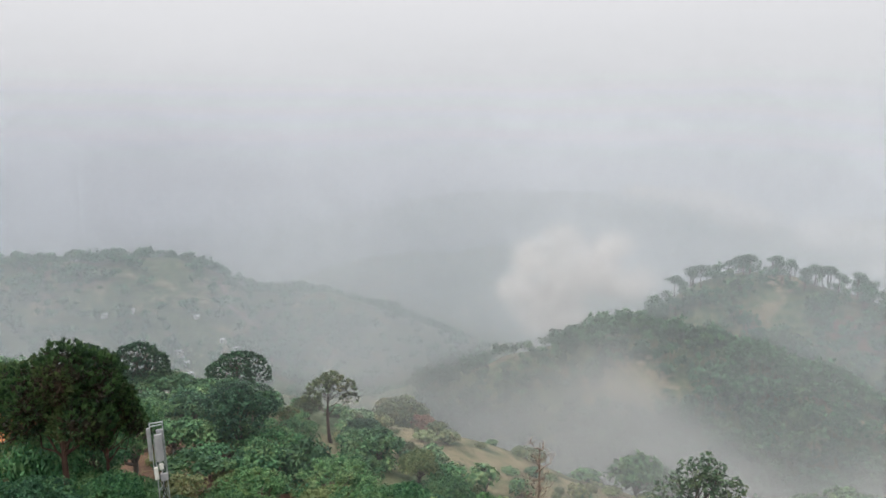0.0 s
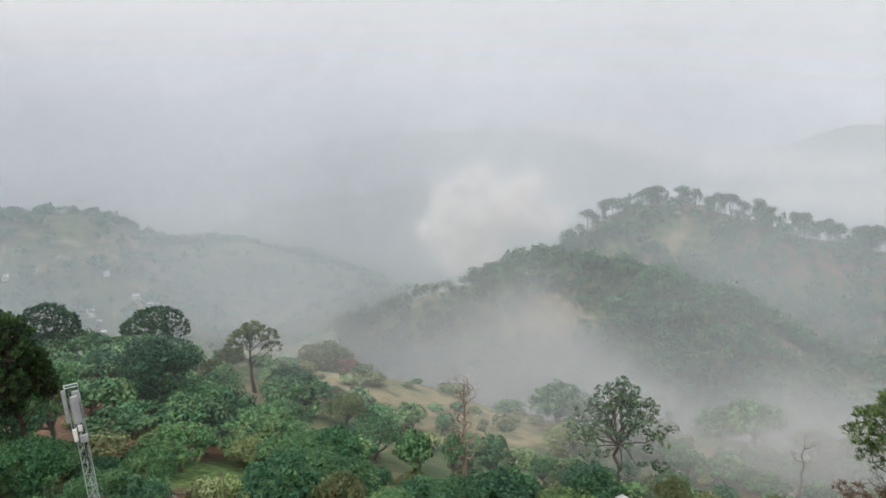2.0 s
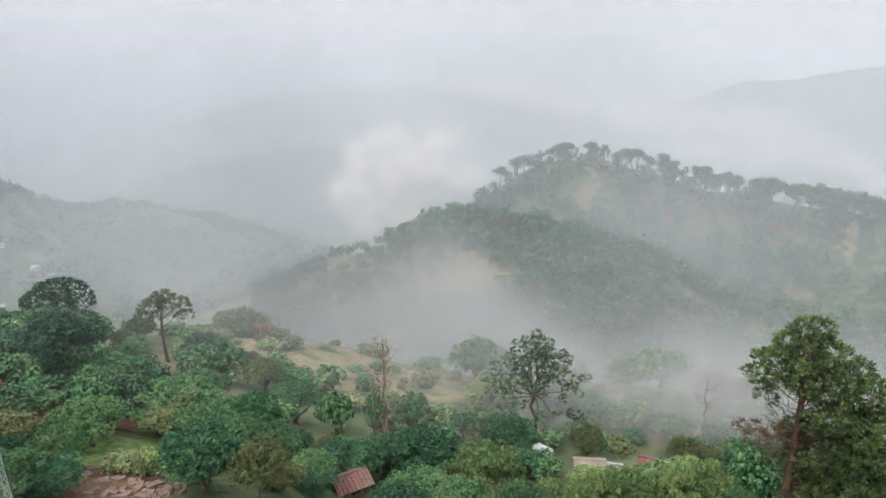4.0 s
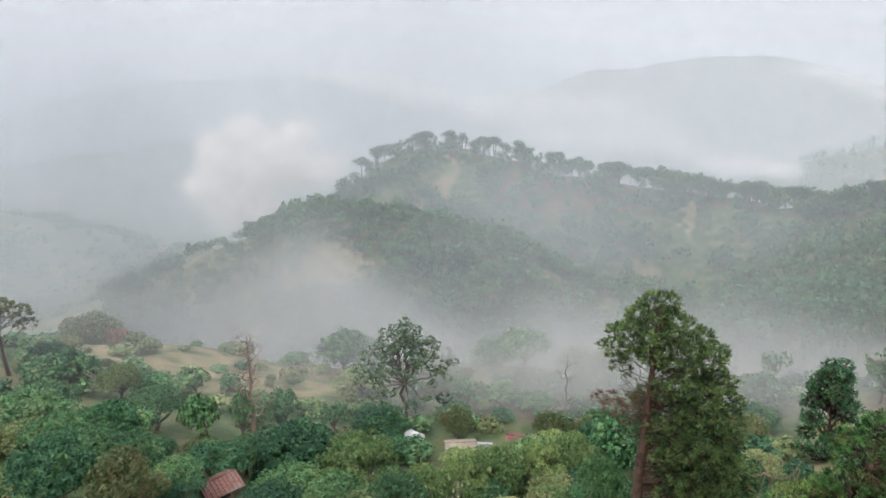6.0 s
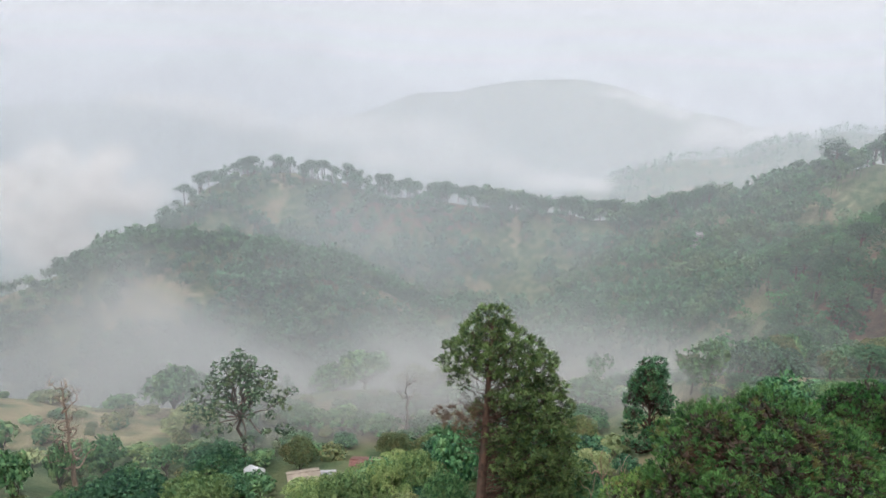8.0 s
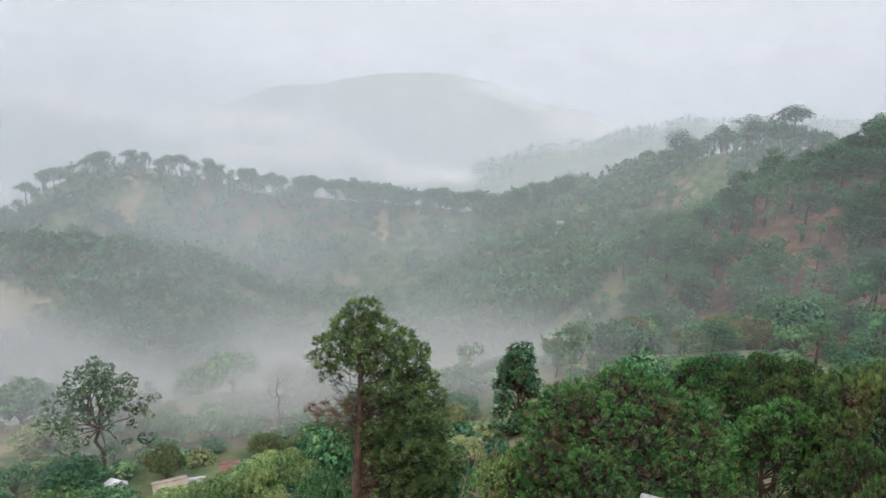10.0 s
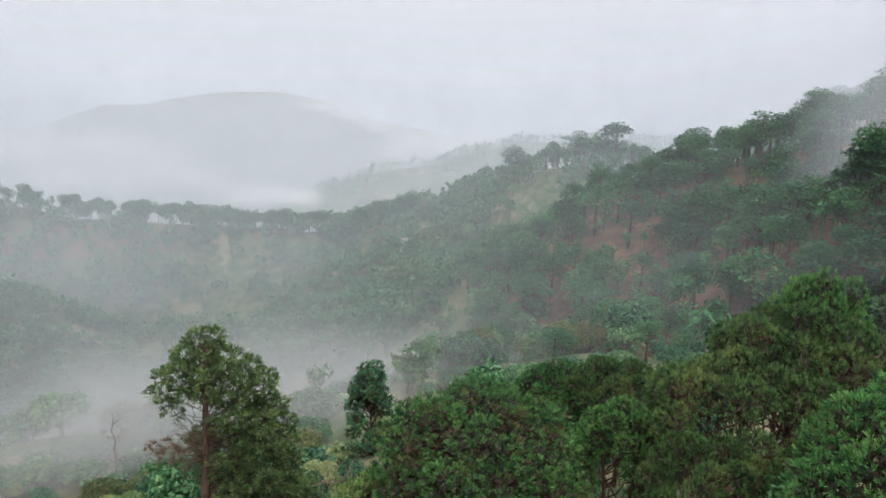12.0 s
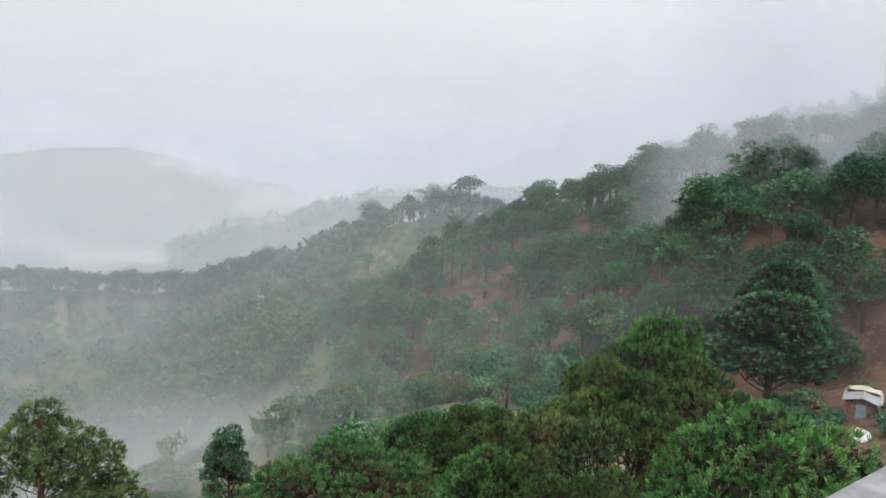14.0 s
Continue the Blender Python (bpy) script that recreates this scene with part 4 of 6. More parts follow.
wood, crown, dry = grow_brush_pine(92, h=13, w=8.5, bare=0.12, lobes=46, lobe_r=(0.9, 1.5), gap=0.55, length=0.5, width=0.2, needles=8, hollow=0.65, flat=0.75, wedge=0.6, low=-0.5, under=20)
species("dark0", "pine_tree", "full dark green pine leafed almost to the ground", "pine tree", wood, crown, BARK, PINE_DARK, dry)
# leafless trees
species("dead0", "dead_tree", "bare dead tree with a broken crooked tip", "dead tree", grow_bare(95, 12.0, 3.6, 0.24, 22, 6, 0.10, 0.30, 0.007), None, DEADWOOD, None)
species("dead1", "dead_tree", "thin forked dead tree standing in fog", "dead tree", grow_bare(97, 9.0, 4.2, 0.20, 5, 5, 0.08, 0.25), None, BARK_GREY, None)
species("twig0", "bush", "leafless pinkish twiggy bush among pines", "bush", grow_bare(99, 2.4, 4.0, 0.07, 16, 6, 0.12, 0.05), None, TWIG, None)
wood, crown, dry = grow_brush_pine(104, h=11, w=6.8, bare=0.42, lobes=20, lobe_r=(0.6, 1.0), gap=0.46, length=0.46, width=0.15, needles=9, hollow=0.55, flat=0.55, wedge=0.6, under=20, close=0)
species("lone0", "pine_tree", "slender lone pine with tiered open crown", "pine tree", wood, crown, BARK, OLIVE)
wood, crown = grow_broadleaf(106, w=9, h=12, trunk_h=1.6, fork_at=5.2, limb_r=0.005, clumps=130, r=(0.34, 0.62), per=46, leaf=0.18, hollow=0.3, core=False, low=-0.7, wedge=0.3)
species("airy0", "broadleaf_tree", "tall open-crowned tree with large drooping leaves", "tree", wood, crown, BARK, DEEP)


def grow_tall_pine():
    """The tall pine below the terrace: a dark leaning stem, gaps and dead twigs on one side, long boughs on the other."""
    rng = np.random.default_rng(131)
    h = 20.5
    levels = np.array([2.6, 7.2, 10.0, 12.0, 14.0, 15.5, 17.0, 18.3, 19.4, 20.2])
    left = np.array([0.9, 0.4, -0.5, -1.5, -2.2, -2.5, -2.4, -1.8, -0.9, -0.3])
    right = np.array([6.2, 6.2, 6.0, 5.6, 5.1, 4.5, 3.6, 2.5, 1.3, 0.6])
    t = np.linspace(0, 1, 12)
    stem = np.stack([-0.35 + 0.55 * t ** 1.3, 0.2 * np.sin(t * 5), -0.5 + (h + 0.1) * t], 1)
    wood = [tube(stem, 0.41 * (1 - 0.88 * t) + 0.03, 9)]
    centres, radii = [], []
    while len(centres) < 330:
        z = 3.0 + 17.2 * rng.uniform(0, 1) ** 0.9
        lo, hi = np.interp(z, levels, left), np.interp(z, levels, right)
        deep = 0.55 * (hi - lo) / 2
        a, rr = rng.uniform(0, 6.283), math.sqrt(rng.uniform(0.15, 1.0))
        u, v = (lo + hi) / 2 + (hi - lo) / 2 * rr * math.cos(a), deep * rr * math.sin(a) + 0.35
        if v < 0.4 and -1.2 < u < 0.5 and z < 16.0 or u < -0.2 and z < 16 and rng.random() < 0.3:
            continue
        centres.append((u, v, z))
        radii.append(rng.uniform(0.38, 0.72))
    centres, radii = np.array(centres), np.array(radii)
    for p, q in zip(centres, radii):
        s = np.clip((p[2] - 0.45 * np.hypot(p[0], p[1])) / h, 0.14, 0.95) * 11
        i = int(s)
        root = stem[i] + (stem[min(i + 1, 11)] - stem[i]) * (s - i)
        wood.append(limb(rng, root, p, 0.035, 0.014, 0.05, 0.06, 6, 4)[1])
    dead = []
    for k in range(34):
        z = rng.uniform(9.0, 13.5)
        i = z / h * 11
        root = stem[int(i)] + (stem[int(i) + 1] - stem[int(i)]) * (i - int(i))
        a = rng.uniform(2.0, 4.3)
        ln = rng.uniform(1.0, 3.4)
        e = root + np.array([math.cos(a) * ln, math.sin(a) * ln, rng.uniform(0.0, 0.9)])
        pts, piece = limb(rng, root, e, 0.04, 0.008, -0.05, 0.07, 6, 4)
        dead.append(piece)
        for _ in range(3):
            dead.append(limb(rng, pts[3], pts[3] + rng.normal(0, 0.5, 3), 0.014, 0.005, 0, 0.1, 4, 3)[1])
    at, out = clump_points(rng, centres, radii, 70, 0.8, -0.45)
    at, out = thinned(rng, at, out, 0.38)
    crown = [brushes(rng, at, out * 0.7 + [0, 0, 0.8] + rng.normal(0, 0.2, out.shape), 0.38, 0.056, 18, (0.0, 1.15))]
    brown_at, brown_out = clump_points(rng, np.array([(-2.5, 0.2, 12.3), (-2.0, -0.6, 12.0), (-1.4, -0.5, 11.6), (-3.0, -0.2, 12.6), (-1.2, -0.4, 12.6)]), np.array([0.6, 0.7, 0.6, 0.45, 0.5]), 60, 0.8, -0.6)
    # dry needles within, their dark colour standing in for shade between the boughs
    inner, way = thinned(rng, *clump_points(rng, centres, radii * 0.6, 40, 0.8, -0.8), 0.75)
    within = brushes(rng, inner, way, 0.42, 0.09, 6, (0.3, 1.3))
    return joined(wood), joined(crown), joined(dead), within, tufts(rng, brown_at, brown_out, 0.4, 0.05, 7)


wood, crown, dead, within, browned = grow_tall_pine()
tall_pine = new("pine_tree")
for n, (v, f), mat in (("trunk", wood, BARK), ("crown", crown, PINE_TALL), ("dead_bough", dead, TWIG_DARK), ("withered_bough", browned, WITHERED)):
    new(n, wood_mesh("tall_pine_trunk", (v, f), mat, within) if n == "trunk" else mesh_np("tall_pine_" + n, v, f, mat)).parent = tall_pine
tagged(tall_pine, "tall dark pine with reddish stem and dead lower twigs", "pine tree")
tall_pine.matrix_world = pose(*TALL_PINE, 0, 0, -39) @ Matrix.Diagonal((1.02, 1.0, 0.875, 1))


# ---------------------------------------------------------------- the hillside's trees: east, north, height, width
for x, y, h, w in [
    (-23.7, 46.2, 12.9, 7.8), (-30.6, 51.6, 10.8, 6.8), (-22.6, 49.1, 10.3, 4.6),
]:
    plant("round0", x, y, h, w)
for x, y, h, w in [
    (-24.5, 56.9, 7.3, 5.8), (-6.8, 80.1, 4.8, 5.0), (-14.2, 52.8, 4.0, 5.3), (3.7, 60.6, 6.3, 3.3),
    (12.5, 73.8, 5.5, 4.3), (15.2, 43.5, 5.1, 4.5), (105.1, 164.3, 21.2, 19.0),
]:
    plant("leaf0", x, y, h, w)
for x, y, h, w in [
    (-25.7, 48.6, 6.0, 3.9), (-28.0, 47.3, 5.9, 3.9), (30.0, 0.3, 8.1, 3.9), (30.8, 4.0, 7.0, 3.3),
    (28.9, 2.4, 7.9, 4.1), (100.0, -16.1, 2.1, 2.3),
]:
    plant("bush3", x, y, h, w)
for x, y, h, w in [
    (-25.3, 52.1, 5.6, 4.5), (-26.9, 76.3, 4.4, 3.8), (-3.2, 57.2, 4.3, 4.7), (21.7, 67.6, 5.0, 6.0),
    (63.6, 33.8, 7.1, 5.0), (107.1, 32.8, 8.0, 6.9),
]:
    plant("oak1", x, y, h, w)
for x, y, h, w in [
    (-23.4, 40.7, 5.4, 5.2), (-19.7, 70.5, 7.7, 7.5), (1.1, 46.0, 2.0, 3.2), (36.7, 47.5, 7.7, 4.5),
]:
    plant("oak0", x, y, h, w)
for x, y, h, w in [
    (-20.3, 43.5, 5.2, 4.2), (-5.6, 43.7, 4.9, 5.3), (9.9, 54.2, 6.6, 7.0),
]:
    plant("oak2", x, y, h, w)
for x, y, h, w in [
    (-29.3, 52.3, 5.6, 7.0), (-29.5, 72.2, 3.3, 5.4), (-12.3, 64.9, 5.1, 4.7), (-15.8, 62.8, 4.6, 3.7),
    (0.3, 67.4, 4.4, 5.3), (4.8, 53.2, 3.7, 3.8), (18.6, 74.0, 4.0, 3.3), (28.6, 38.6, 7.1, 3.3),
    (119.9, 90.1, 11.2, 12.2),
]:
    plant("leaf1", x, y, h, w)
for x, y, h, w in [
    (-38.3, 92.4, 7.2, 8.0), (-45.0, 93.7, 7.3, 4.7), (-30.1, 107.9, 8.0, 9.2),
]:
    plant("umbrella0", x, y, h, w)
for x, y, h, w in [
    (-58.4, 99.1, 7.9, 5.2), (-24.4, 65.6, 3.4, 4.4), (-9.2, 60.2, 4.7, 7.4), (-14.1, 45.9, 3.7, 3.5),
    (8.2, 70.1, 5.7, 2.7), (74.7, 66.6, 5.0, 7.3), (38.2, 35.3, 6.3, 4.4),
]:
    plant("leaf2", x, y, h, w)
for x, y, h, w in [
    (-29.3, 65.8, 3.6, 3.9), (4.8, 86.4, 3.9, 3.9), (-0.6, 52.0, 2.6, 3.1), (95.5, -9.2, 2.0, 3.2),
]:
    plant("bush0", x, y, h, w)
for x, y, h, w in [
    (-13.5, 87.1, 9.2, 6.4), (-17.8, 84.1, 4.3, 3.4),
]:
    plant("lone0", x, y, h, w)
for x, y, h, w in [
    (26.6, 73.1, 14.2, 11.3),
]:
    plant("airy0", x, y, h, w)
for x, y, h, w in [
    (186.1, 26.2, 17.8, 10.3), (189.8, -7.0, 17.9, 11.1), (150.0, -1.1, 13.3, 9.9), (319.7, 129.8, 16.6, 15.2),
    (159.7, 9.7, 12.0, 9.4), (127.3, -13.9, 14.0, 8.4),
]:
    plant("hill1", x, y, h, w)
for x, y, h, w in [
    (191.0, 20.2, 15.4, 8.4), (139.9, 6.6, 15.8, 8.2), (325.4, 114.7, 22.3, 17.8), (124.6, -10.5, 12.4, 8.3),
    (106.0, 20.7, 10.5, 4.3),
]:
    plant("hill0", x, y, h, w)
for x, y, h, w in [
    (303.7, 27.2, 15.2, 11.2), (200.4, 42.8, 13.2, 3.0),
]:
    plant("crest1", x, y, h, w)
for x, y, h, w in [
    (199.7, 46.2, 14.8, 9.0), (303.8, 152.6, 19.8, 12.5), (129.7, -8.5, 13.0, 8.6), (138.7, -19.5, 13.6, 9.2),
]:
    plant("hill2", x, y, h, w)
for x, y, h, w in [
    (164.6, -11.8, 10.7, 8.5), (117.5, -10.8, 16.4, 8.0),
]:
    plant("crest0", x, y, h, w)
for x, y, h, w in [
    (9.3, 69.5, 12.8, 3.6),
]:
    plant("dead0", x, y, h, w)
for x, y, h, w in [
    (-7.4, 124.8, 9.5, 9.8), (-2.2, 41.9, 4.5, 3.5), (8.8, 59.8, 3.3, 3.1), (30.0, 66.3, 4.3, 4.0),
]:
    plant("olive0", x, y, h, w)
for x, y, h, w in [
    (-3.5, 122.0, 6.2, 4.4),
]:
    plant("rust0", x, y, h, w)
for x, y, h, w in [
    (-2.6, 78.6, 4.2, 4.3), (-2.6, 78.8, 4.4, 4.5),
]:
    plant("sage0", x, y, h, w)
for x, y, h, w in [
    (-19.0, 51.6, 2.9, 4.0), (1.3, 85.0, 2.6, 1.7), (35.3, 22.8, 9.2, 3.1),
]:
    plant("bush1", x, y, h, w)
for x, y, h, w in [
    (-9.3, 46.4, 2.2, 2.0), (0.4, 47.7, 2.0, 1.7),
]:
    plant("bush2", x, y, h, w)
for x, y, h, w in [
    (14.3, 50.0, 6.8, 6.7), (21.7, 47.3, 5.4, 4.1), (29.2, 47.8, 6.1, 4.3), (54.5, 13.0, 6.3, 2.7),
]:
    plant("lime0", x, y, h, w)
for x, y, h, w in [
    (18.5, 46.4, 5.4, 4.0), (25.3, 47.7, 5.8, 4.7), (32.6, 48.0, 6.2, 4.5),
]:
    plant("lime1", x, y, h, w)
plant("column0", 57.3, 43.6, 13.0, 5.2, sink=2.4)
for x, y, h, w in [
    (45.6, 69.4, 9.4, 3.8),
]:
    plant("dead1", x, y, h, w)
plant("twig0", 26.0, 21.1, 9.0, 3.6)
for x, y, h, w in [
    (27.3, 14.7, 10.8, 10.0), (24.4, 17.4, 8.0, 5.4),
]:
    plant("dome0", x, y, h, w)
for x, y, h, w in [
    (44.4, 18.2, 9.5, 6.5), (35.4, 10.5, 8.8, 6.0), (28.0, -2.2, 12.6, 9.8), (45.9, 3.4, 15.4, 6.8),
]:
    plant("dome1", x, y, h, w)
for x, y, h, w in [
    (44.9, 14.0, 9.5, 6.3), (40.0, 3.4, 13.8, 9.8), (34.6, 4.6, 12.0, 8.6), (28.5, 5.0, 8.9, 5.0),
]:
    plant("dome2", x, y, h, w)
for x, y, h, w in [
    (111.2, 13.5, 13.3, 6.9), (105.0, 1.4, 13.3, 7.4), (95.8, -5.3, 18.4, 10.7), (119.3, -13.5, 7.3, 8.9),
    (83.9, -4.4, 14.8, 12.2),
]:
    plant("dark0", x, y, h, w)


# ---------------------------------------------------------------- woods
def scatter(seed, n, az, dist, gap, wish):
    """Places in a stretch of the plan that wish() accepts, at least a gap apart."""
    rng = np.random.default_rng(seed)
    kept = []
    for _ in range(n * 12):
        if len(kept) >= n:
            break
        a, d = rng.uniform(*az), math.sqrt(rng.uniform(dist[0] ** 2, dist[1] ** 2))
        x, y = bearing(a, d)
        if rng.random() > wish(x, y, a, d):
            continue
        if kept and np.min(np.hypot(np.array(kept)[:, 0] - x, np.array(kept)[:, 1] - y)) < gap:
            continue
        kept.append((x, y))
    return kept, rng


def patchy(x, y, size, lo=0.0, hi=1.0):
    return float(np.clip(0.5 + 0.8 * relief(x + 300, y + 90, size), lo, hi))


def along(crest, share):
    """The place at a share of a crest line's length."""
    run = np.concatenate([[0], np.cumsum(np.hypot(*np.diff(crest[:, :2], axis=0).T))])
    at = np.asarray(share) * run[-1]
    return np.stack([np.interp(at, run, crest[:, k]) for k in range(3)], -1)


# the pine slope at the head of the valley
places, rng = scatter(5, 235, (60, 108), (122, 240), 4.8, lambda x, y, a, d: patchy(x, y, 16, 0.15, 1) * (1.0 if d > 150 else 0.4))
for x, y in places:
    h = rng.uniform(9.5, 15)
    plant(f"hill{rng.integers(3)}", x, y, h, h * rng.uniform(0.58, 0.82), group="pines of the valley head")
# the pines along the ridge lines
FAR_PINES = []
for crest, count in ((RIDGES[0][0], 155), (RIDGES[1][0], 34), (RIDGES[2][0][7:15], 26), (RIDGES[3][0][1:10], 24)):
    rng = np.random.default_rng(count)
    for s in np.linspace(0.02, 0.98, count):
        p = along(crest, s)
        x, y = p[0] + rng.normal(0, 5), p[1] + rng.normal(0, 6)
        h = rng.uniform(8.5, 12.5) * (0.8 if rng.random() < 0.2 else 1) * (0.95 if count == 24 else 1.0)
        key, wide = f"crest{rng.integers(2)}" if rng.random() < 0.7 else f"hill{rng.integers(3)}", h * rng.uniform(0.50, 0.75)
        if math.hypot(x, y) > 300:
            FAR_PINES.append((key, x, y, h, wide))
        else:
            plant(key, x, y, h, wide, group="pines of the ridge")


def far_pines(places):
    """The pines of the far crests, too many to tell apart, as one mesh of stems and one of crowns."""
    for k, (name, mat, text) in enumerate((("crest_pine_stems", BARK, "bare reddish pine stems along the ridge line"), ("crest_pine_crowns", PINE_FAR, "umbrella crowns of pines along the ridge line"))):
        pieces = []
        for key, x, y, h, w in places:
            me = PROTO[key][2][k][1]
            v, f = np.empty(len(me.vertices) * 3, np.float32), np.empty(len(me.polygons) * 3, np.int32)
            me.vertices.foreach_get("co", v)
            me.loops.foreach_get("vertex_index", f)
            v, a = v.reshape(-1, 3), x * 7.1 + y * 3.3
            v = np.stack([v[:, 0] * math.cos(a) - v[:, 1] * math.sin(a), v[:, 0] * math.sin(a) + v[:, 1] * math.cos(a), v[:, 2]], 1) * [w, w, h]
            pieces.append((v + [x, y, float(terrain(x, y)) - 0.25], f.reshape(-1, 3)))
        tagged(new(name, mesh_np(name, *joined(pieces), mat)), text, "woods", kind="stuff")


far_pines(FAR_PINES)
places, rng = scatter(6, 16, (83, 99), (118, 158), 6.0, lambda x, y, a, d: patchy(x, y, 12, 0.2, 1))
for x, y in places:
    h = rng.uniform(8, 11)
    plant(f"hill{rng.integers(3)}", x, y, h, h * rng.uniform(0.55, 0.72), group="pines of the near spur")
# trees on the valley's floor and lower flanks
places, rng = scatter(9, 45, (-8, 66), (100, 190), 7.0, lambda x, y, a, d: patchy(x, y, 20, 0.1, 0.9))
for x, y in places:
    h = rng.uniform(4, 8)
    plant(("leaf0", "leaf1", "leaf2", "olive0", "oak1")[rng.integers(5)], x, y, h, h * rng.uniform(0.9, 1.3), group="trees of the misty valley")
# the leafy slope below the terrace
places, rng = scatter(13, 230, (-34, 62), (44, 104), 2.6, lambda x, y, a, d: patchy(x, y, 9, 0.1, 1) * (0.08 if -6 < a < 20 and d > 66 else 1) * (0 if -10.4 < a < -7.2 and d > 62 else 1) * (0 if a > 48 and d > 66 else 1) * (0 if 5 < a < 10 and 60 < d < 71 else 1) * (0.0 if (x + 12) ** 2 + (y - 50) ** 2 < 40 or (18.5 < a < 31 and 55 < d < 80) else 1))
for x, y in places:
    h = rng.uniform(1.8, 4.2)
    plant(("leaf0", "leaf1", "leaf2", "oak0", "oak2", "olive0", "sage0", "lime1" if 12 < x < 36 and y < 60 else "leaf1")[rng.integers(8)], x, y, h, h * rng.uniform(1.0, 1.45), group="trees of the near slope")
places, rng = scatter(14, 34, (55, 84), (100, 132), 4.5, lambda x, y, a, d: patchy(x, y, 14, 0.15, 1))
for x, y in places:
    h = rng.uniform(3.5, 8)
    plant(("leaf0", "leaf2", "hill0", "oak1", "hill1", "olive0")[rng.integers(6)], x, y, h, h * rng.uniform(0.6, 1.1), group="trees of the valley head floor")
# leafy cover round the huts
for x, y, h, w in [(26.1, 57.0, 2.6, 4.2), (28.7, 56.7, 2.4, 3.6), (31.7, 56.3, 2.7, 4.0), (35.0, 55.3, 2.6, 4.2), (23.0, 62.4, 2.6, 4.4), (36.7, 58.1, 2.8, 4.0), (24.7, 64.1, 1.6, 2.6)]:
    plant("lime0" if x > 25 else "leaf0", x, y, h, w)
# bushes round the hut
for x, y, h, w in [(76.0, -9.6, 1.8, 2.6), (78.2, -15.0, 1.4, 2.2), (73.4, -8.8, 2.0, 2.8), (85.0, -16.5, 1.6, 2.4), (79.0, -8.6, 1.6, 2.4), (70.0, -13.6, 1.5, 2.4), (74.5, -13.8, 1.2, 2.0)]:
    plant("bush3", x, y, h, w)
# undergrowth below the near pines
places, rng = scatter(17, 120, (46, 98), (26, 98), 2.6, lambda x, y, a, d: (1.0 if a < 84 else 0.3) * (0 if a < 57 and d > 34 else 1))
for x, y in places:
    h = rng.uniform(1.6, 3.4)
    plant(("bush3", "oak0", "oak0", "leaf1", "leaf2")[rng.integers(5)], x, y, h, h * rng.uniform(1.2, 1.7), group="undergrowth of the near pines")
# bushes of the near slopes
places, rng = scatter(11, 125, (-34, 62), (44, 118), 3.0, lambda x, y, a, d: (0.0 if 18.5 < a < 31 and 55 < d < 76 else 1) * patchy(x, y, 7, 0.05, 0.95) * (0.5 if abs(a - 8) < 9 and d > 75 else 1))
for x, y in places:
    h = rng.uniform(1.1, 2.4)
    plant(f"bush{(0, 0, 1, 1, 2, 3, 4, 0)[rng.integers(8)]}", x, y, h, h * rng.uniform(1.2, 1.9), group="bushes of the near slope")
places, rng = scatter(15, 72, (-9, 24), (74, 122), 2.6, lambda x, y, a, d: patchy(x, y, 6, 0.1, 0.9))
for x, y in places:
    h = rng.uniform(0.9, 2.6)
    plant(f"bush{(1, 1, 0, 4)[rng.integers(4)]}", x, y, h, h * rng.uniform(1.1, 1.8), group="bushes of the dry field")
places, rng = scatter(12, 50, (62, 106), (70, 190), 3.5, lambda x, y, a, d: patchy(x, y, 8, 0.05, 0.9))
for x, y in places:
    h = rng.uniform(0.9, 2.2)
    plant(f"bush{(0, 1, 1, 3)[rng.integers(4)]}", x, y, h, h * rng.uniform(1.2, 1.9), group="bushes of the pine slope")


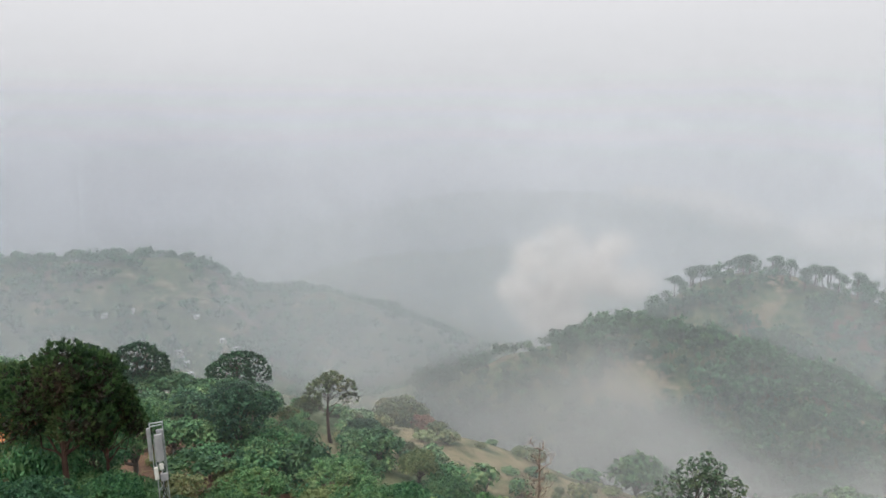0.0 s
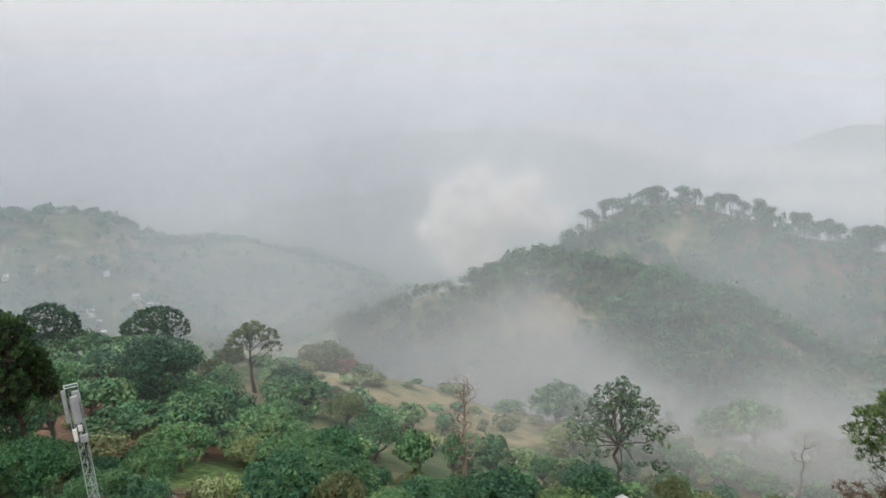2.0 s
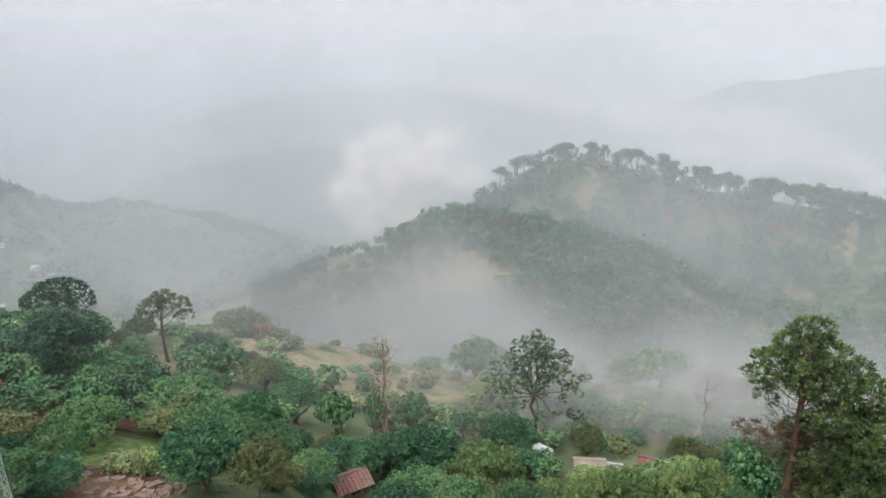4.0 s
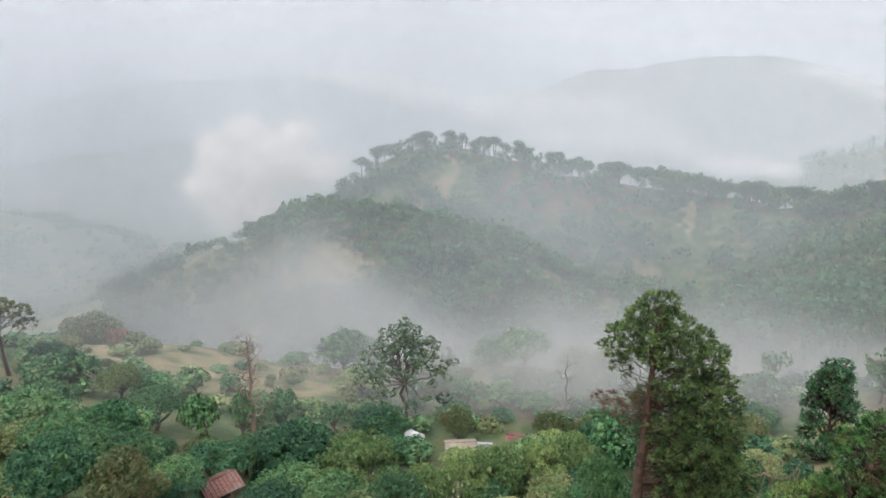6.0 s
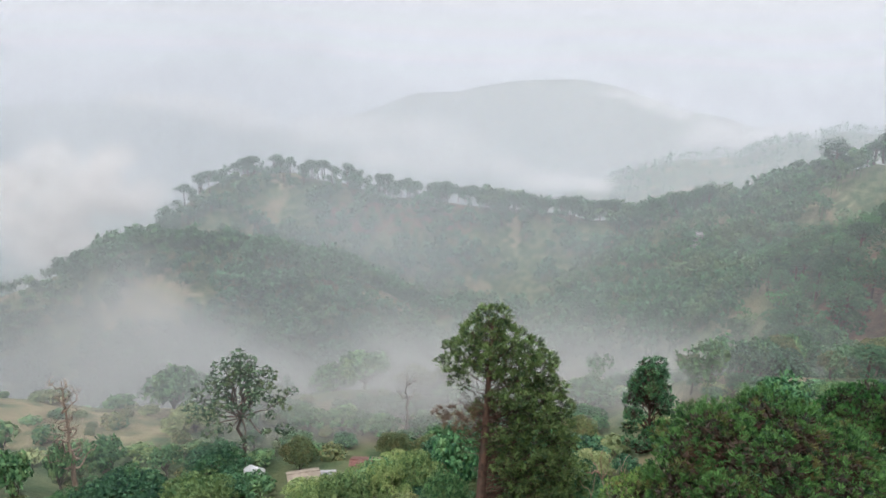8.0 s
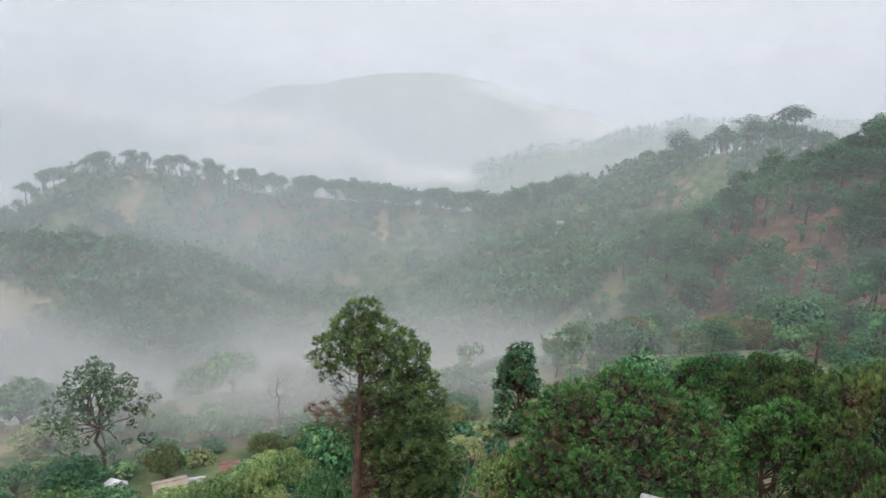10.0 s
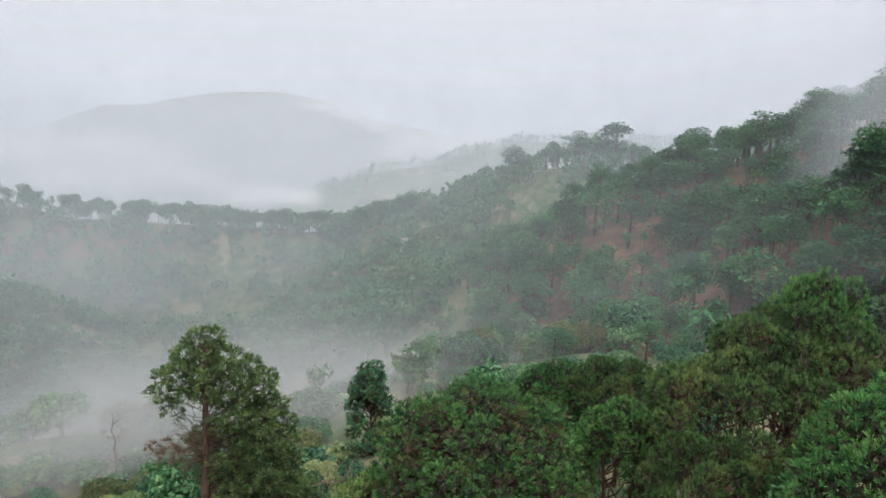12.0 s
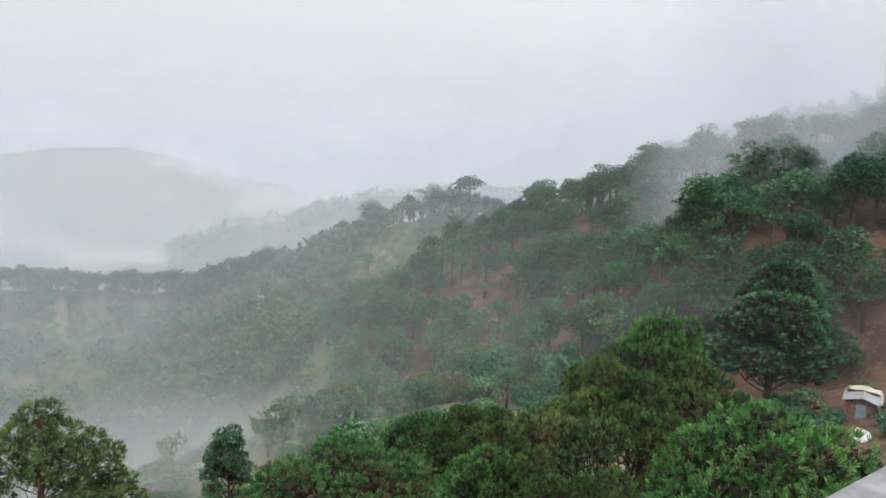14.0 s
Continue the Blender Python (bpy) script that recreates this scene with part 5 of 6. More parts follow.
def woods(name, seed, n, az, dist, gap_size, height, mat, label, per=5, wish=None, thin=0.12, at=None, leaf_n=9, leaf_k=0.34, broad=(0.24, 0.38)):
    """Far trees that nobody could count: a stem and a few ragged clumps of leaves each, in one mesh."""
    rng = np.random.default_rng(seed)
    if at is None:
        a = rng.uniform(*az, n * 3)
        d = np.sqrt(rng.uniform(dist[0] ** 2, dist[1] ** 2, n * 3))
        x, y = d * np.sin(radians(1) * a), d * np.cos(radians(1) * a)
        keep = rng.random(n * 3) < np.clip(0.62 + 0.8 * relief(x, y, gap_size), thin, 1)
        if wish is not None:
            keep &= wish(x, y, a, d)
        x, y = x[keep][:n], y[keep][:n]
    else:
        x, y = at
    z, h = terrain(x, y), rng.uniform(*height, len(x))
    base = np.stack([x, y, z], 1)
    wide = h * rng.uniform(*broad, len(x))
    # stems
    sx = 0.02 * h[:, None] * np.array([1, -0.5, -0.5])
    sy = 0.02 * h[:, None] * np.array([0, 0.87, -0.87])
    foot = np.stack([base[:, 0:1] + sx, base[:, 1:2] + sy, base[:, 2:3] + 0 * sx - 0.5], -1)
    tip = foot + np.stack([0 * sx, 0 * sx, 0.8 * h[:, None] + 0 * sx], -1)
    sv = np.concatenate([foot, tip], 1).reshape(-1, 3)
    k = np.arange(len(x))[:, None] * 6
    st = np.concatenate([k + q for q in ([0, 1, 4], [0, 4, 3], [1, 2, 5], [1, 5, 4], [2, 0, 3], [2, 3, 5])])
    # clumps
    m = len(x) * per
    who = np.repeat(np.arange(len(x)), per)
    off = unit(rng.normal(0, 1, (m, 3))) * rng.uniform(0.2, 1, (m, 1))
    centre = base[who] + np.stack([off[:, 0] * wide[who], off[:, 1] * wide[who], h[who] * (0.68 + 0.26 * off[:, 2])], 1)
    dirs = unit(rng.normal(0, 1, (m, leaf_n, 3)) + [0, 0, 0.35])
    spots = (centre[:, None] + dirs * (wide[who] * 0.42)[:, None, None]).reshape(-1, 3)
    s = np.repeat(wide[who] * leaf_k, leaf_n)[:, None]
    lv, lt = leaves(rng, spots, dirs.reshape(-1, 3), s)
    v, t = joined([(lv, lt), (sv, st)])
    return tagged(new(name, mesh_np(name, v, t, mat)), label, "woods", kind="stuff")


woods("ridge_woods", 21, 1500, (11, 62), (225, 415), 24, (6, 11), WOODS, "mixed pine woods on the face of the ridge", 7, thin=0.2, leaf_n=9, leaf_k=0.28, broad=(0.36, 0.54), wish=lambda x, y, a, d: np.all([(x - u) ** 2 + (y - v) ** 2 > r * r for u, v, r in BARE], axis=0))
woods("spur_woods", 22, 760, (-2, 34), (215, 335), 22, (4.5, 8.5), WOODS, "low woods on the spur above the valley", 7, leaf_n=12, leaf_k=0.24, broad=(0.34, 0.52), wish=lambda x, y, a, d: np.all([(x - u) ** 2 + (y - v) ** 2 > r * r for u, v, r in BARE], axis=0))
woods("slope_woods", 23, 520, (58, 108), (132, 270), 13, (4, 9), WOODS, "young pines between the tall ones on the slope", 8, leaf_n=16, leaf_k=0.17)
woods("valley_woods", 28, 210, (-8, 66), (125, 300), 18, (4, 8.5), WOODS, "leafy trees on the misty valley floor", 8, leaf_n=18, leaf_k=0.16, broad=(0.42, 0.62))
woods("valley_woods", 29, 60, (40, 84), (95, 190), 14, (3.5, 8.5), WOODS, "leafy trees at the valley head", 8, leaf_n=22, leaf_k=0.14, broad=(0.36, 0.55))
woods("head_woods", 26, 640, (54, 118), (270, 385), 18, (7, 11.5), WOODS, "pine woods behind the valley head", 7, leaf_n=13, leaf_k=0.22, broad=(0.32, 0.46))
woods("left_hill_woods", 24, 1500, (-45, 5), (560, 870), 60, (5, 11), WOODS, "scattered trees and scrub on the far hillside", 6, leaf_n=8, thin=0.03, broad=(0.5, 0.9), leaf_k=0.3)
woods("distant_woods", 25, 1300, (-20, 16), (1250, 1560), 90, (7, 14), WOODS, "distant woods on a hazy ridge", 3, leaf_n=5)
woods("distant_woods", 27, 900, (48, 80), (1380, 1520), 90, (10, 20), WOODS, "distant woods on a hazy ridge", 3, leaf_n=5)


def woods_along(name, seed, crest, n, wide, height, mat, label):
    """More trees along a crest line."""
    rng = np.random.default_rng(seed)
    p = along(crest, rng.uniform(0, 1, n))
    return woods(name, seed, n, None, None, 10, height, mat, label, 8, leaf_n=11, leaf_k=0.27, at=(p[:, 0] + rng.normal(0, wide, n), p[:, 1] + rng.normal(0, wide, n)))


woods_along("crest_woods", 31, RIDGES[0][0], 170, 8, (7.5, 11), WOODS, "close-standing pines along the ridge line")
woods_along("crest_scrub", 36, RIDGES[0][0], 170, 6, (3.5, 6.5), WOODS, "low trees below the pines of the ridge line")
woods_along("crest_woods", 32, RIDGES[5][0], 130, 9, (5, 9.5), WOODS, "close-standing trees along the spur")
woods_along("crest_woods", 33, RIDGES[2][0], 90, 7, (7, 11), WOODS, "close-standing pines along the slope's crest")
woods_along("crest_woods", 35, RIDGES[1][0], 110, 8, (7, 11), WOODS, "close-standing pines at the valley head")
woods_along("crest_woods", 34, RIDGES[4][0], 70, 8, (9, 15), WOODS, "ghostly pines on the crest behind")


# ---------------------------------------------------------------- built things
def box(bm, x0, y0, z0, x1, y1, z1, bevel=0.0):
    """A box between two corners, with softened edges, joined into bm."""
    m = Matrix.Translation(((x0 + x1) / 2, (y0 + y1) / 2, (z0 + z1) / 2)) @ Matrix.Diagonal((abs(x1 - x0), abs(y1 - y0), abs(z1 - z0), 1))
    got = bmesh.ops.create_cube(bm, size=1, matrix=m)["verts"]
    if bevel:
        edges = list({e for v in got for e in v.link_edges})
        bmesh.ops.bevel(bm, geom=edges, offset=bevel, segments=2, affect="EDGES", profile=0.6)
    return bm


def part(name, bm, mat, parent, label=""):
    """Links a bmesh as one mesh under a thing or part."""
    me = bpy.data.meshes.new(name)
    bm.to_mesh(me)
    bm.free()
    me.materials.append(mat)
    ob = new(name, me)
    if parent is not None:
        ob.parent = parent
    return tagged(ob, label)


def boxed(name, mat, parent, corners, bevel=0.0, label=""):
    return part(name, box(bmesh.new(), *corners, bevel), mat, parent, label)


def poly(name, mat, parent, points, thick, label=""):
    """A slab of the given outline, thickened downwards."""
    bm = bmesh.new()
    face = bm.faces.new([bm.verts.new(p) for p in points])
    face.normal_update()
    if face.normal.z < 0:
        face.normal_flip()
    out = bmesh.ops.extrude_face_region(bm, geom=[face])["geom"]
    bmesh.ops.translate(bm, vec=(0, 0, -thick), verts=[v for v in out if isinstance(v, bmesh.types.BMVert)])
    bmesh.ops.recalc_face_normals(bm, faces=bm.faces)
    return part(name, bm, mat, parent, label)


def rod(name, mat, parent, a, b, r, label="", sides=6):
    v, f = tube([a, tuple((np.array(a) + np.array(b)) / 2), b], [r, r, r], sides)
    ob = new(name, mesh_np(name, v, f, mat, True))
    ob.parent = parent
    return tagged(ob, label)


WALL_WHITE = two_tone("white_lime_wall", (0.62, 0.61, 0.58), (0.78, 0.77, 0.75), 3, 0.9, 0.3, None, (0.50, 0.48, 0.44))
WALL_BRICK = two_tone("dark_brick_wall", (0.13, 0.075, 0.065), (0.22, 0.13, 0.11), 4, 0.9, 0.5, None, (0.17, 0.13, 0.13))
TIN_RUST = two_tone("rusty_red_roof_sheet", (0.115, 0.050, 0.042), (0.185, 0.092, 0.078), 2.5, 0.7, 0.3, (1, 4, 1), (0.16, 0.12, 0.105))
TIN_GREY = two_tone("grey_roof_sheet", (0.24, 0.24, 0.25), (0.36, 0.36, 0.38), 2.5, 0.6, 0.2, (1, 4, 1), (0.28, 0.23, 0.20))
TIN_TAN = two_tone("tan_roof_sheet", (0.20, 0.165, 0.13), (0.28, 0.24, 0.195), 2, 0.8, 0.2, None, (0.18, 0.155, 0.13))
ROOF_ORANGE = two_tone("orange_tiled_roof", (0.42, 0.15, 0.06), (0.60, 0.25, 0.10), 4, 0.8, 0.4, None, (0.34, 0.14, 0.08))
TARP = two_tone("cream_tarpaulin", (0.40, 0.37, 0.28), (0.52, 0.48, 0.37), 3, 0.6, 0.3, None, (0.33, 0.30, 0.22))
TARP_WHITE = two_tone("white_tarpaulin", (0.44, 0.45, 0.46), (0.56, 0.57, 0.58), 3, 0.5, 0.3, None, (0.38, 0.38, 0.37))
WOOD_DARK = two_tone("weathered_dark_wood", (0.10, 0.07, 0.05), (0.19, 0.14, 0.10), 6, 0.85, 0.4, (1, 1, 0.2))
DOOR_BLUE = two_tone("faded_blue_door", (0.16, 0.20, 0.24), (0.24, 0.29, 0.33), 6, 0.7, 0.3)
STEEL = two_tone("galvanised_steel", (0.36, 0.40, 0.41), (0.50, 0.54, 0.55), 9, 0.5, 0.2, None, (0.32, 0.36, 0.36), 0.005, 0.6)
PANEL_GREY = two_tone("grey_antenna_shell", (0.27, 0.27, 0.29), (0.36, 0.36, 0.38), 2, 0.55, 0.1)
GLASS_DARK = two_tone("dark_window_glass", (0.020, 0.024, 0.028), (0.040, 0.046, 0.052), 1, 0.12, 0.0)
PAINT_WHITE = two_tone("white_car_paint", (0.74, 0.74, 0.75), (0.82, 0.82, 0.83), 1, 0.25, 0.02)
RUBBER = two_tone("black_rubber", (0.015, 0.015, 0.016), (0.03, 0.03, 0.032), 12, 0.8, 0.2)
STONE_RED = two_tone("red_brown_stone", (0.14, 0.098, 0.080), (0.24, 0.175, 0.145), 3, 0.9, 0.6, None, (0.18, 0.15, 0.13))


def grounded(x, y, turn):
    return pose(x, y, float(terrain(x, y)), 0, 0, turn)


def small_house(x, y, turn, wide, deep, high, rise, wall, roof, label, ribs=0, category="house", sink=1.2, windows=2, eave=0.3):
    """A gabled house: walls with thickness and gables, two roof slopes with ribs, a door and windows."""
    home = new("house")
    w, d = wide / 2, deep / 2
    bm = bmesh.new()
    for s in (-1, 1):
        box(bm, -w, s * d, -sink, w, s * (d - 0.22), high)
        box(bm, s * w, -d + 0.222, -sink, s * (w - 0.22), d - 0.222, high)
    for s in (-1, 1):
        pts = [(s * w, -d, high), (s * w, d, high), (s * w, 0, high + rise)]
        a = [bm.verts.new(p) for p in pts]
        b = [bm.verts.new((p[0] - s * 0.22, p[1], p[2])) for p in pts]
        bm.faces.new(a)
        bm.faces.new(b[::-1])
        for i in range(3):
            bm.faces.new((a[i], b[i], b[(i + 1) % 3], a[(i + 1) % 3]))
    bmesh.ops.recalc_face_normals(bm, faces=bm.faces)
    part("wall", bm, wall, home)
    k = rise / d
    for s in (-1, 1):
        sheet = poly("roof", roof, home, [(-w - eave, 0, high + rise + 0.06), (w + eave, 0, high + rise + 0.06), (w + eave, s * (d + eave), high - eave * k + 0.06), (-w - eave, s * (d + eave), high - eave * k + 0.06)], 0.05)
        for i in range(ribs):
            u = -w - eave + (i + 0.5) * (wide + 2 * eave) / ribs
            rod("rib", roof, sheet, (u, s * 0.04, high + rise + 0.07), (u, s * (d + eave - 0.02), high - eave * k + 0.07), 0.035, sides=4)
    rod("ridge_cap", roof, home, (-w - eave, 0, high + rise + 0.06), (w + eave, 0, high + rise + 0.06), 0.07)
    for s in (-1, 1):
        for i in range(windows):
            u = -w + (i + 0.7) * wide / (windows + 0.4)
            pane = boxed("window", GLASS_DARK, home, (u - 0.35, s * (d + 0.004), high * 0.45, u + 0.35, s * (d - 0.05), high * 0.82))
            boxed("window_frame", WOOD_DARK, pane, (u - 0.42, s * (d + 0.03), high * 0.42, u + 0.42, s * (d + 0.006), high * 0.45))
    for s in (-1, 1):
        boxed("door", DOOR_BLUE, home, (s * (w + 0.02), -0.45, -0.1, s * (w - 0.03), 0.45, min(2.0, high * 0.85)))
    home.matrix_world = grounded(x, y, turn)
    return tagged(home, label, category)


small_house(3.6, 48.4, 20, 2.2, 2.0, 1.1, 0.5, WOOD_DARK, TIN_RUST, "small shed with a rusty red ribbed tin roof", 9, "shed", windows=1)
small_house(-35.9, 60.3, -40, 6.5, 5.0, 3.2, 1.4, WALL_WHITE, ROOF_ORANGE, "white-walled house with an orange roof behind pines", 0, windows=2)
small_house(27.8, 60.6, -20, 2.6, 2.3, 1.5, 0.45, WOOD_DARK, TIN_TAN, "low hut with a tan sheet roof among trees", 0, "hut", windows=1)
small_house(34.1, 58.9, -38, 3.2, 2.6, 1.6, 0.5, WALL_WHITE, TIN_RUST, "low hut with a faded red roof", 7, "hut", windows=1)
small_house(30.2, 60.3, -30, 1.1, 1.2, 1.2, 0.2, WALL_BRICK, TIN_GREY, "little brick shed with a pale tin roof", 0, "shed", windows=1)

for x, y, turn, w in [(-303, 668, 20, 9), (-283, 680, -15, 7), (-227, 687, 30, 8), (-197, 666, 10, 10), (-182, 655, -25, 9), (-170, 651, 15, 7),
                      (-227, 639, 5, 9), (-218, 628, 35, 8), (-211, 616, -20, 8), (-223, 632, 50, 6), (-316, 826, 10, 8)]:
    tagged(small_house(x, y, turn, w * 0.6, w * 0.45, 2.8, 0.8, WALL_WHITE, TARP_WHITE if w > 7 else TIN_GREY, "white house with a pale roof on the far hillside", 0, "house", 4), group="houses of the far hillside")

# the stepped white house in the ridge woods
tower = new("house")
for i, (w, d) in enumerate(((7.0, 5.0), (6.0, 4.4), (3.6, 3.4))):
    storey = boxed("storey", WALL_WHITE, tower, (-w / 2, -d / 2, i * 3.0 - 1.5 * (i == 0), w / 2 - 0.8 * i, d / 2, i * 3.0 + 2.7))
    boxed("balcony_slab", CONCRETE, tower, (-w / 2 - 0.5, -d / 2 - 0.6, i * 3.0 + 2.705, w / 2 + 0.3, d / 2 + 0.2, i * 3.0 + 2.98))
    for u in (-0.30, 0.02, 0.30):
        pane = boxed("window", GLASS_DARK, storey, (u * w - 0.5, -d / 2 - 0.03, i * 3.0 + 0.9, u * w + 0.4, -d / 2 + 0.1, i * 3.0 + 2.1))
tower.matrix_world = grounded(268.0, 184.7, -35)
tagged(tower, "stepped white three-storey house among ridge pines", "house")


def parked_car(x, y, turn):
    """A small white hatchback."""
    car = new("car")
    bm = bmesh.new()
    side = [(-1.85, 0.30), (-1.88, 0.72), (-1.72, 0.92), (-0.95, 1.00), (-0.35, 1.45), (1.05, 1.48), (1.72, 1.02), (1.86, 0.80), (1.84, 0.32)]
    rings = []
    for s, inset in ((-1, 0.0), (1, 0.0)):
        rings.append([bm.verts.new((u, s * (0.80 - (0.16 if z > 1.2 else 0.0)), z)) for u, z in side])
    bm.faces.new(rings[0])
    bm.faces.new(rings[1][::-1])
    for i in range(len(side)):
        j = (i + 1) % len(side)
        bm.faces.new((rings[0][i], rings[1][i], rings[1][j], rings[0][j]))
    bmesh.ops.recalc_face_normals(bm, faces=bm.faces)
    bmesh.ops.bevel(bm, geom=list(bm.edges), offset=0.05, segments=2, affect="EDGES")
    body = part("body", bm, PAINT_WHITE, car)
    poly("windscreen", GLASS_DARK, car, [(-0.90, -0.70, 1.045), (-0.90, 0.70, 1.045), (-0.38, 0.58, 1.445), (-0.38, -0.58, 1.445)], 0.03)
    poly("rear_window", GLASS_DARK, car, [(1.10, -0.56, 1.472), (1.10, 0.56, 1.472), (1.66, 0.68, 1.09), (1.66, -0.68, 1.09)], 0.03)
    for s in (-1, 1):
        for u0, u1 in ((-0.55, 0.28), (0.36, 1.15)):
            bm = bmesh.new()
            v = [bm.verts.new(p) for p in ((u0, s * 0.815, 1.02), (u1, s * 0.815, 1.02), (u1 - 0.1, s * 0.675, 1.39), (u0 + 0.25, s * 0.675, 1.39))]
            f = bm.faces.new(v)
            out = bmesh.ops.extrude_face_region(bm, geom=[f])["geom"]
            bmesh.ops.translate(bm, vec=(0, -s * 0.04, 0), verts=[q for q in out if isinstance(q, bmesh.types.BMVert)])
            part("side_window", bm, GLASS_DARK, car)
        for u in (-1.2, 1.2):
            wheel = rod("wheel", RUBBER, car, (u, s * 0.84, 0.30), (u, s * 0.62, 0.30), 0.30, sides=18)
            rod("rim", STEEL, wheel, (u, s * 0.845, 0.30), (u, s * 0.80, 0.30), 0.18, sides=14)
        boxed("headlight", TARP_WHITE, car, (-1.90, s * 0.72, 0.66, -1.80, s * 0.46, 0.80), 0.02)
    car.matrix_world = grounded(x, y, turn)
    return tagged(car, "small white parked hatchback car under trees", "car")


parked_car(24.8, 67.5, 28)
wall = new("garden_wall")
for i in range(6):
    boxed("block", WALL_WHITE, wall, (i * 0.62, 0, -0.6, i * 0.62 + 0.6, 0.25, 0.7 + 0.03 * (i % 3)), 0.02)
wall.matrix_world = grounded(29.8, 52.3, -28)
tagged(wall, "low pale pink garden wall among bushes", "wall")


def lattice_mast(x, y, turn, high):
    """A slender three-legged lattice mast with antennas and radio boxes at the top."""
    mast = new("antenna_mast")
    legs = [(0.30 * math.cos(a), 0.30 * math.sin(a)) for a in (radians(90), radians(210), radians(330))]
    for u, v in legs:
        rod("leg", STEEL, mast, (u * 1.3, v * 1.3, -0.5), (u, v, high - 0.6), 0.035)
    n = int(high / 0.55)
    for k in range(n):
        z0, z1 = k * 0.55, (k + 1) * 0.55
        for i in range(3):
            a, b = legs[i], legs[(i + 1) % 3]
            s = 1.3 - 0.3 * z0 / high
            rod("brace", STEEL, mast, (a[0] * s, a[1] * s, z0), (b[0] * s, b[1] * s, z1 if k % 2 else z0 + 0.5), 0.016, sides=4)
            rod("rung", STEEL, mast, (a[0] * s, a[1] * s, z0), (b[0] * s, b[1] * s, z0), 0.014, sides=4)
    head = rod("antenna_frame", STEEL, mast, (-0.42, -0.2, high), (0.32, -0.2, high), 0.03)
    rod("bar", STEEL, head, (-0.42, 0.25, high), (0.32, 0.25, high), 0.03)
    rod("bar", STEEL, head, (-0.42, -0.2, high), (-0.42, 0.25, high), 0.03)
    rod("bar", STEEL, head, (0.32, -0.2, high), (0.32, 0.25, high), 0.03)
    for u, v in ((-0.42, -0.2), (0.32, -0.2), (0.32, 0.25), (-0.42, 0.25)):
        rod("upright", STEEL, head, (u, v, high - 2.2), (u, v, high + 0.06), 0.028)
    for u, v, z, w, h in ((0.0, -0.34, high - 1.0, 0.44, 1.25), (-0.50, -0.05, high - 0.85, 0.24, 1.5), (0.10, 0.36, high - 1.0, 0.40, 1.3)):
        panel = boxed("antenna", PANEL_GREY, mast, (u - w / 2, v - 0.07, z - h / 2, u + w / 2, v + 0.07, z + h / 2), 0.03, "flat grey panel antenna")
        boxed("bracket", STEEL, panel, (u - 0.05, v + 0.07, z + h * 0.3, u + 0.05, v + 0.2, z + h * 0.36))
    for u, v, z, w, h in ((0.12, -0.36, high - 2.35, 0.44, 0.34), (-0.30, -0.30, high - 2.15, 0.22, 0.55), (0.02, -0.34, high - 1.85, 0.24, 0.26)):
        boxed("radio_unit", WALL_WHITE if w < 0.3 else PANEL_GREY, mast, (u - w / 2, v - 0.1, z - h / 2, u + w / 2, v + 0.1, z + h / 2), 0.025, "weathered radio box")
    for u in (-0.1, 0.06, 0.16):
        v, f = limb(np.random.default_rng(int(u * 100) + 40), (u, -0.28, high - 1.7), (u * 0.4, -0.1, high - 4.2), 0.022, 0.022, 0.02, 0.03, 8, 5)[1]
        new("cable", mesh_np("cable", v, f, RUBBER, True)).parent = mast
    mast.matrix_world = grounded(x, y, turn) @ pose(0, 0, 0, 0, -2.5, 0) @ Matrix.Diagonal((0.72, 0.72, 1, 1))
    return tagged(mast, "slim galvanised lattice mast with grey panel antennas", "mast")


lattice_mast(-12.0, 31.8, 21, 10.7)

# hut with a tarpaulin, and a white tent, below the red slope
hut = small_house(81.0, -12.9, -10, 3.6, 2.8, 1.9, 0.4, WALL_BRICK, TIN_GREY, "dark brick hut with a tarpaulin-draped tin roof", 8, "hut", windows=1)
rng = np.random.default_rng(7)
gu, gv = np.meshgrid(np.linspace(0, 1, 12), np.linspace(0, 1, 9), indexing="ij")
drape = np.stack([0.2 + 1.95 * gu, -1.5 + 2.9 * gv, 2.45 - 0.22 * np.abs(gv - 0.5) * 2 + 0.10 * rng.random(gu.shape) - 0.9 * np.clip(gu - 0.75, 0, 1) * 2], -1).reshape(-1, 3)
sheet = new("tarpaulin", mesh_np("tarpaulin", drape, grid_tris(12, 9), TARP, True))
sheet.parent = hut
tagged(sheet, "crumpled cream tarpaulin")
thick = sheet.modifiers.new("thickness", "SOLIDIFY")
thick.thickness = 0.02
tent = new("tent")
tv = np.array([(-1.6, -1.2, 0), (1.6, -1.2, 0), (1.6, 1.2, 0), (-1.6, 1.2, 0), (-1.3, 0, 1.9), (1.3, 0, 1.7)])
canvas = new("canvas", mesh_np("canvas", tv, np.array([(0, 1, 5), (0, 5, 4), (2, 3, 4), (2, 4, 5), (1, 2, 5), (3, 0, 4)]), TARP_WHITE))
canvas.parent = tent
rod("pole", WOOD_DARK, tent, (-1.3, 0, -0.2), (-1.3, 0, 2.1), 0.04)
rod("pole", WOOD_DARK, tent, (1.3, 0, -0.2), (1.3, 0, 1.9), 0.04)
tent.matrix_world = grounded(70.5, -11.6, 35) @ Matrix.Diagonal((0.5, 0.5, 0.5, 1))
tagged(tent, "small white tarpaulin tent on the slope", "tent")

# terrace of broken red stone below the green
rng = np.random.default_rng(17)
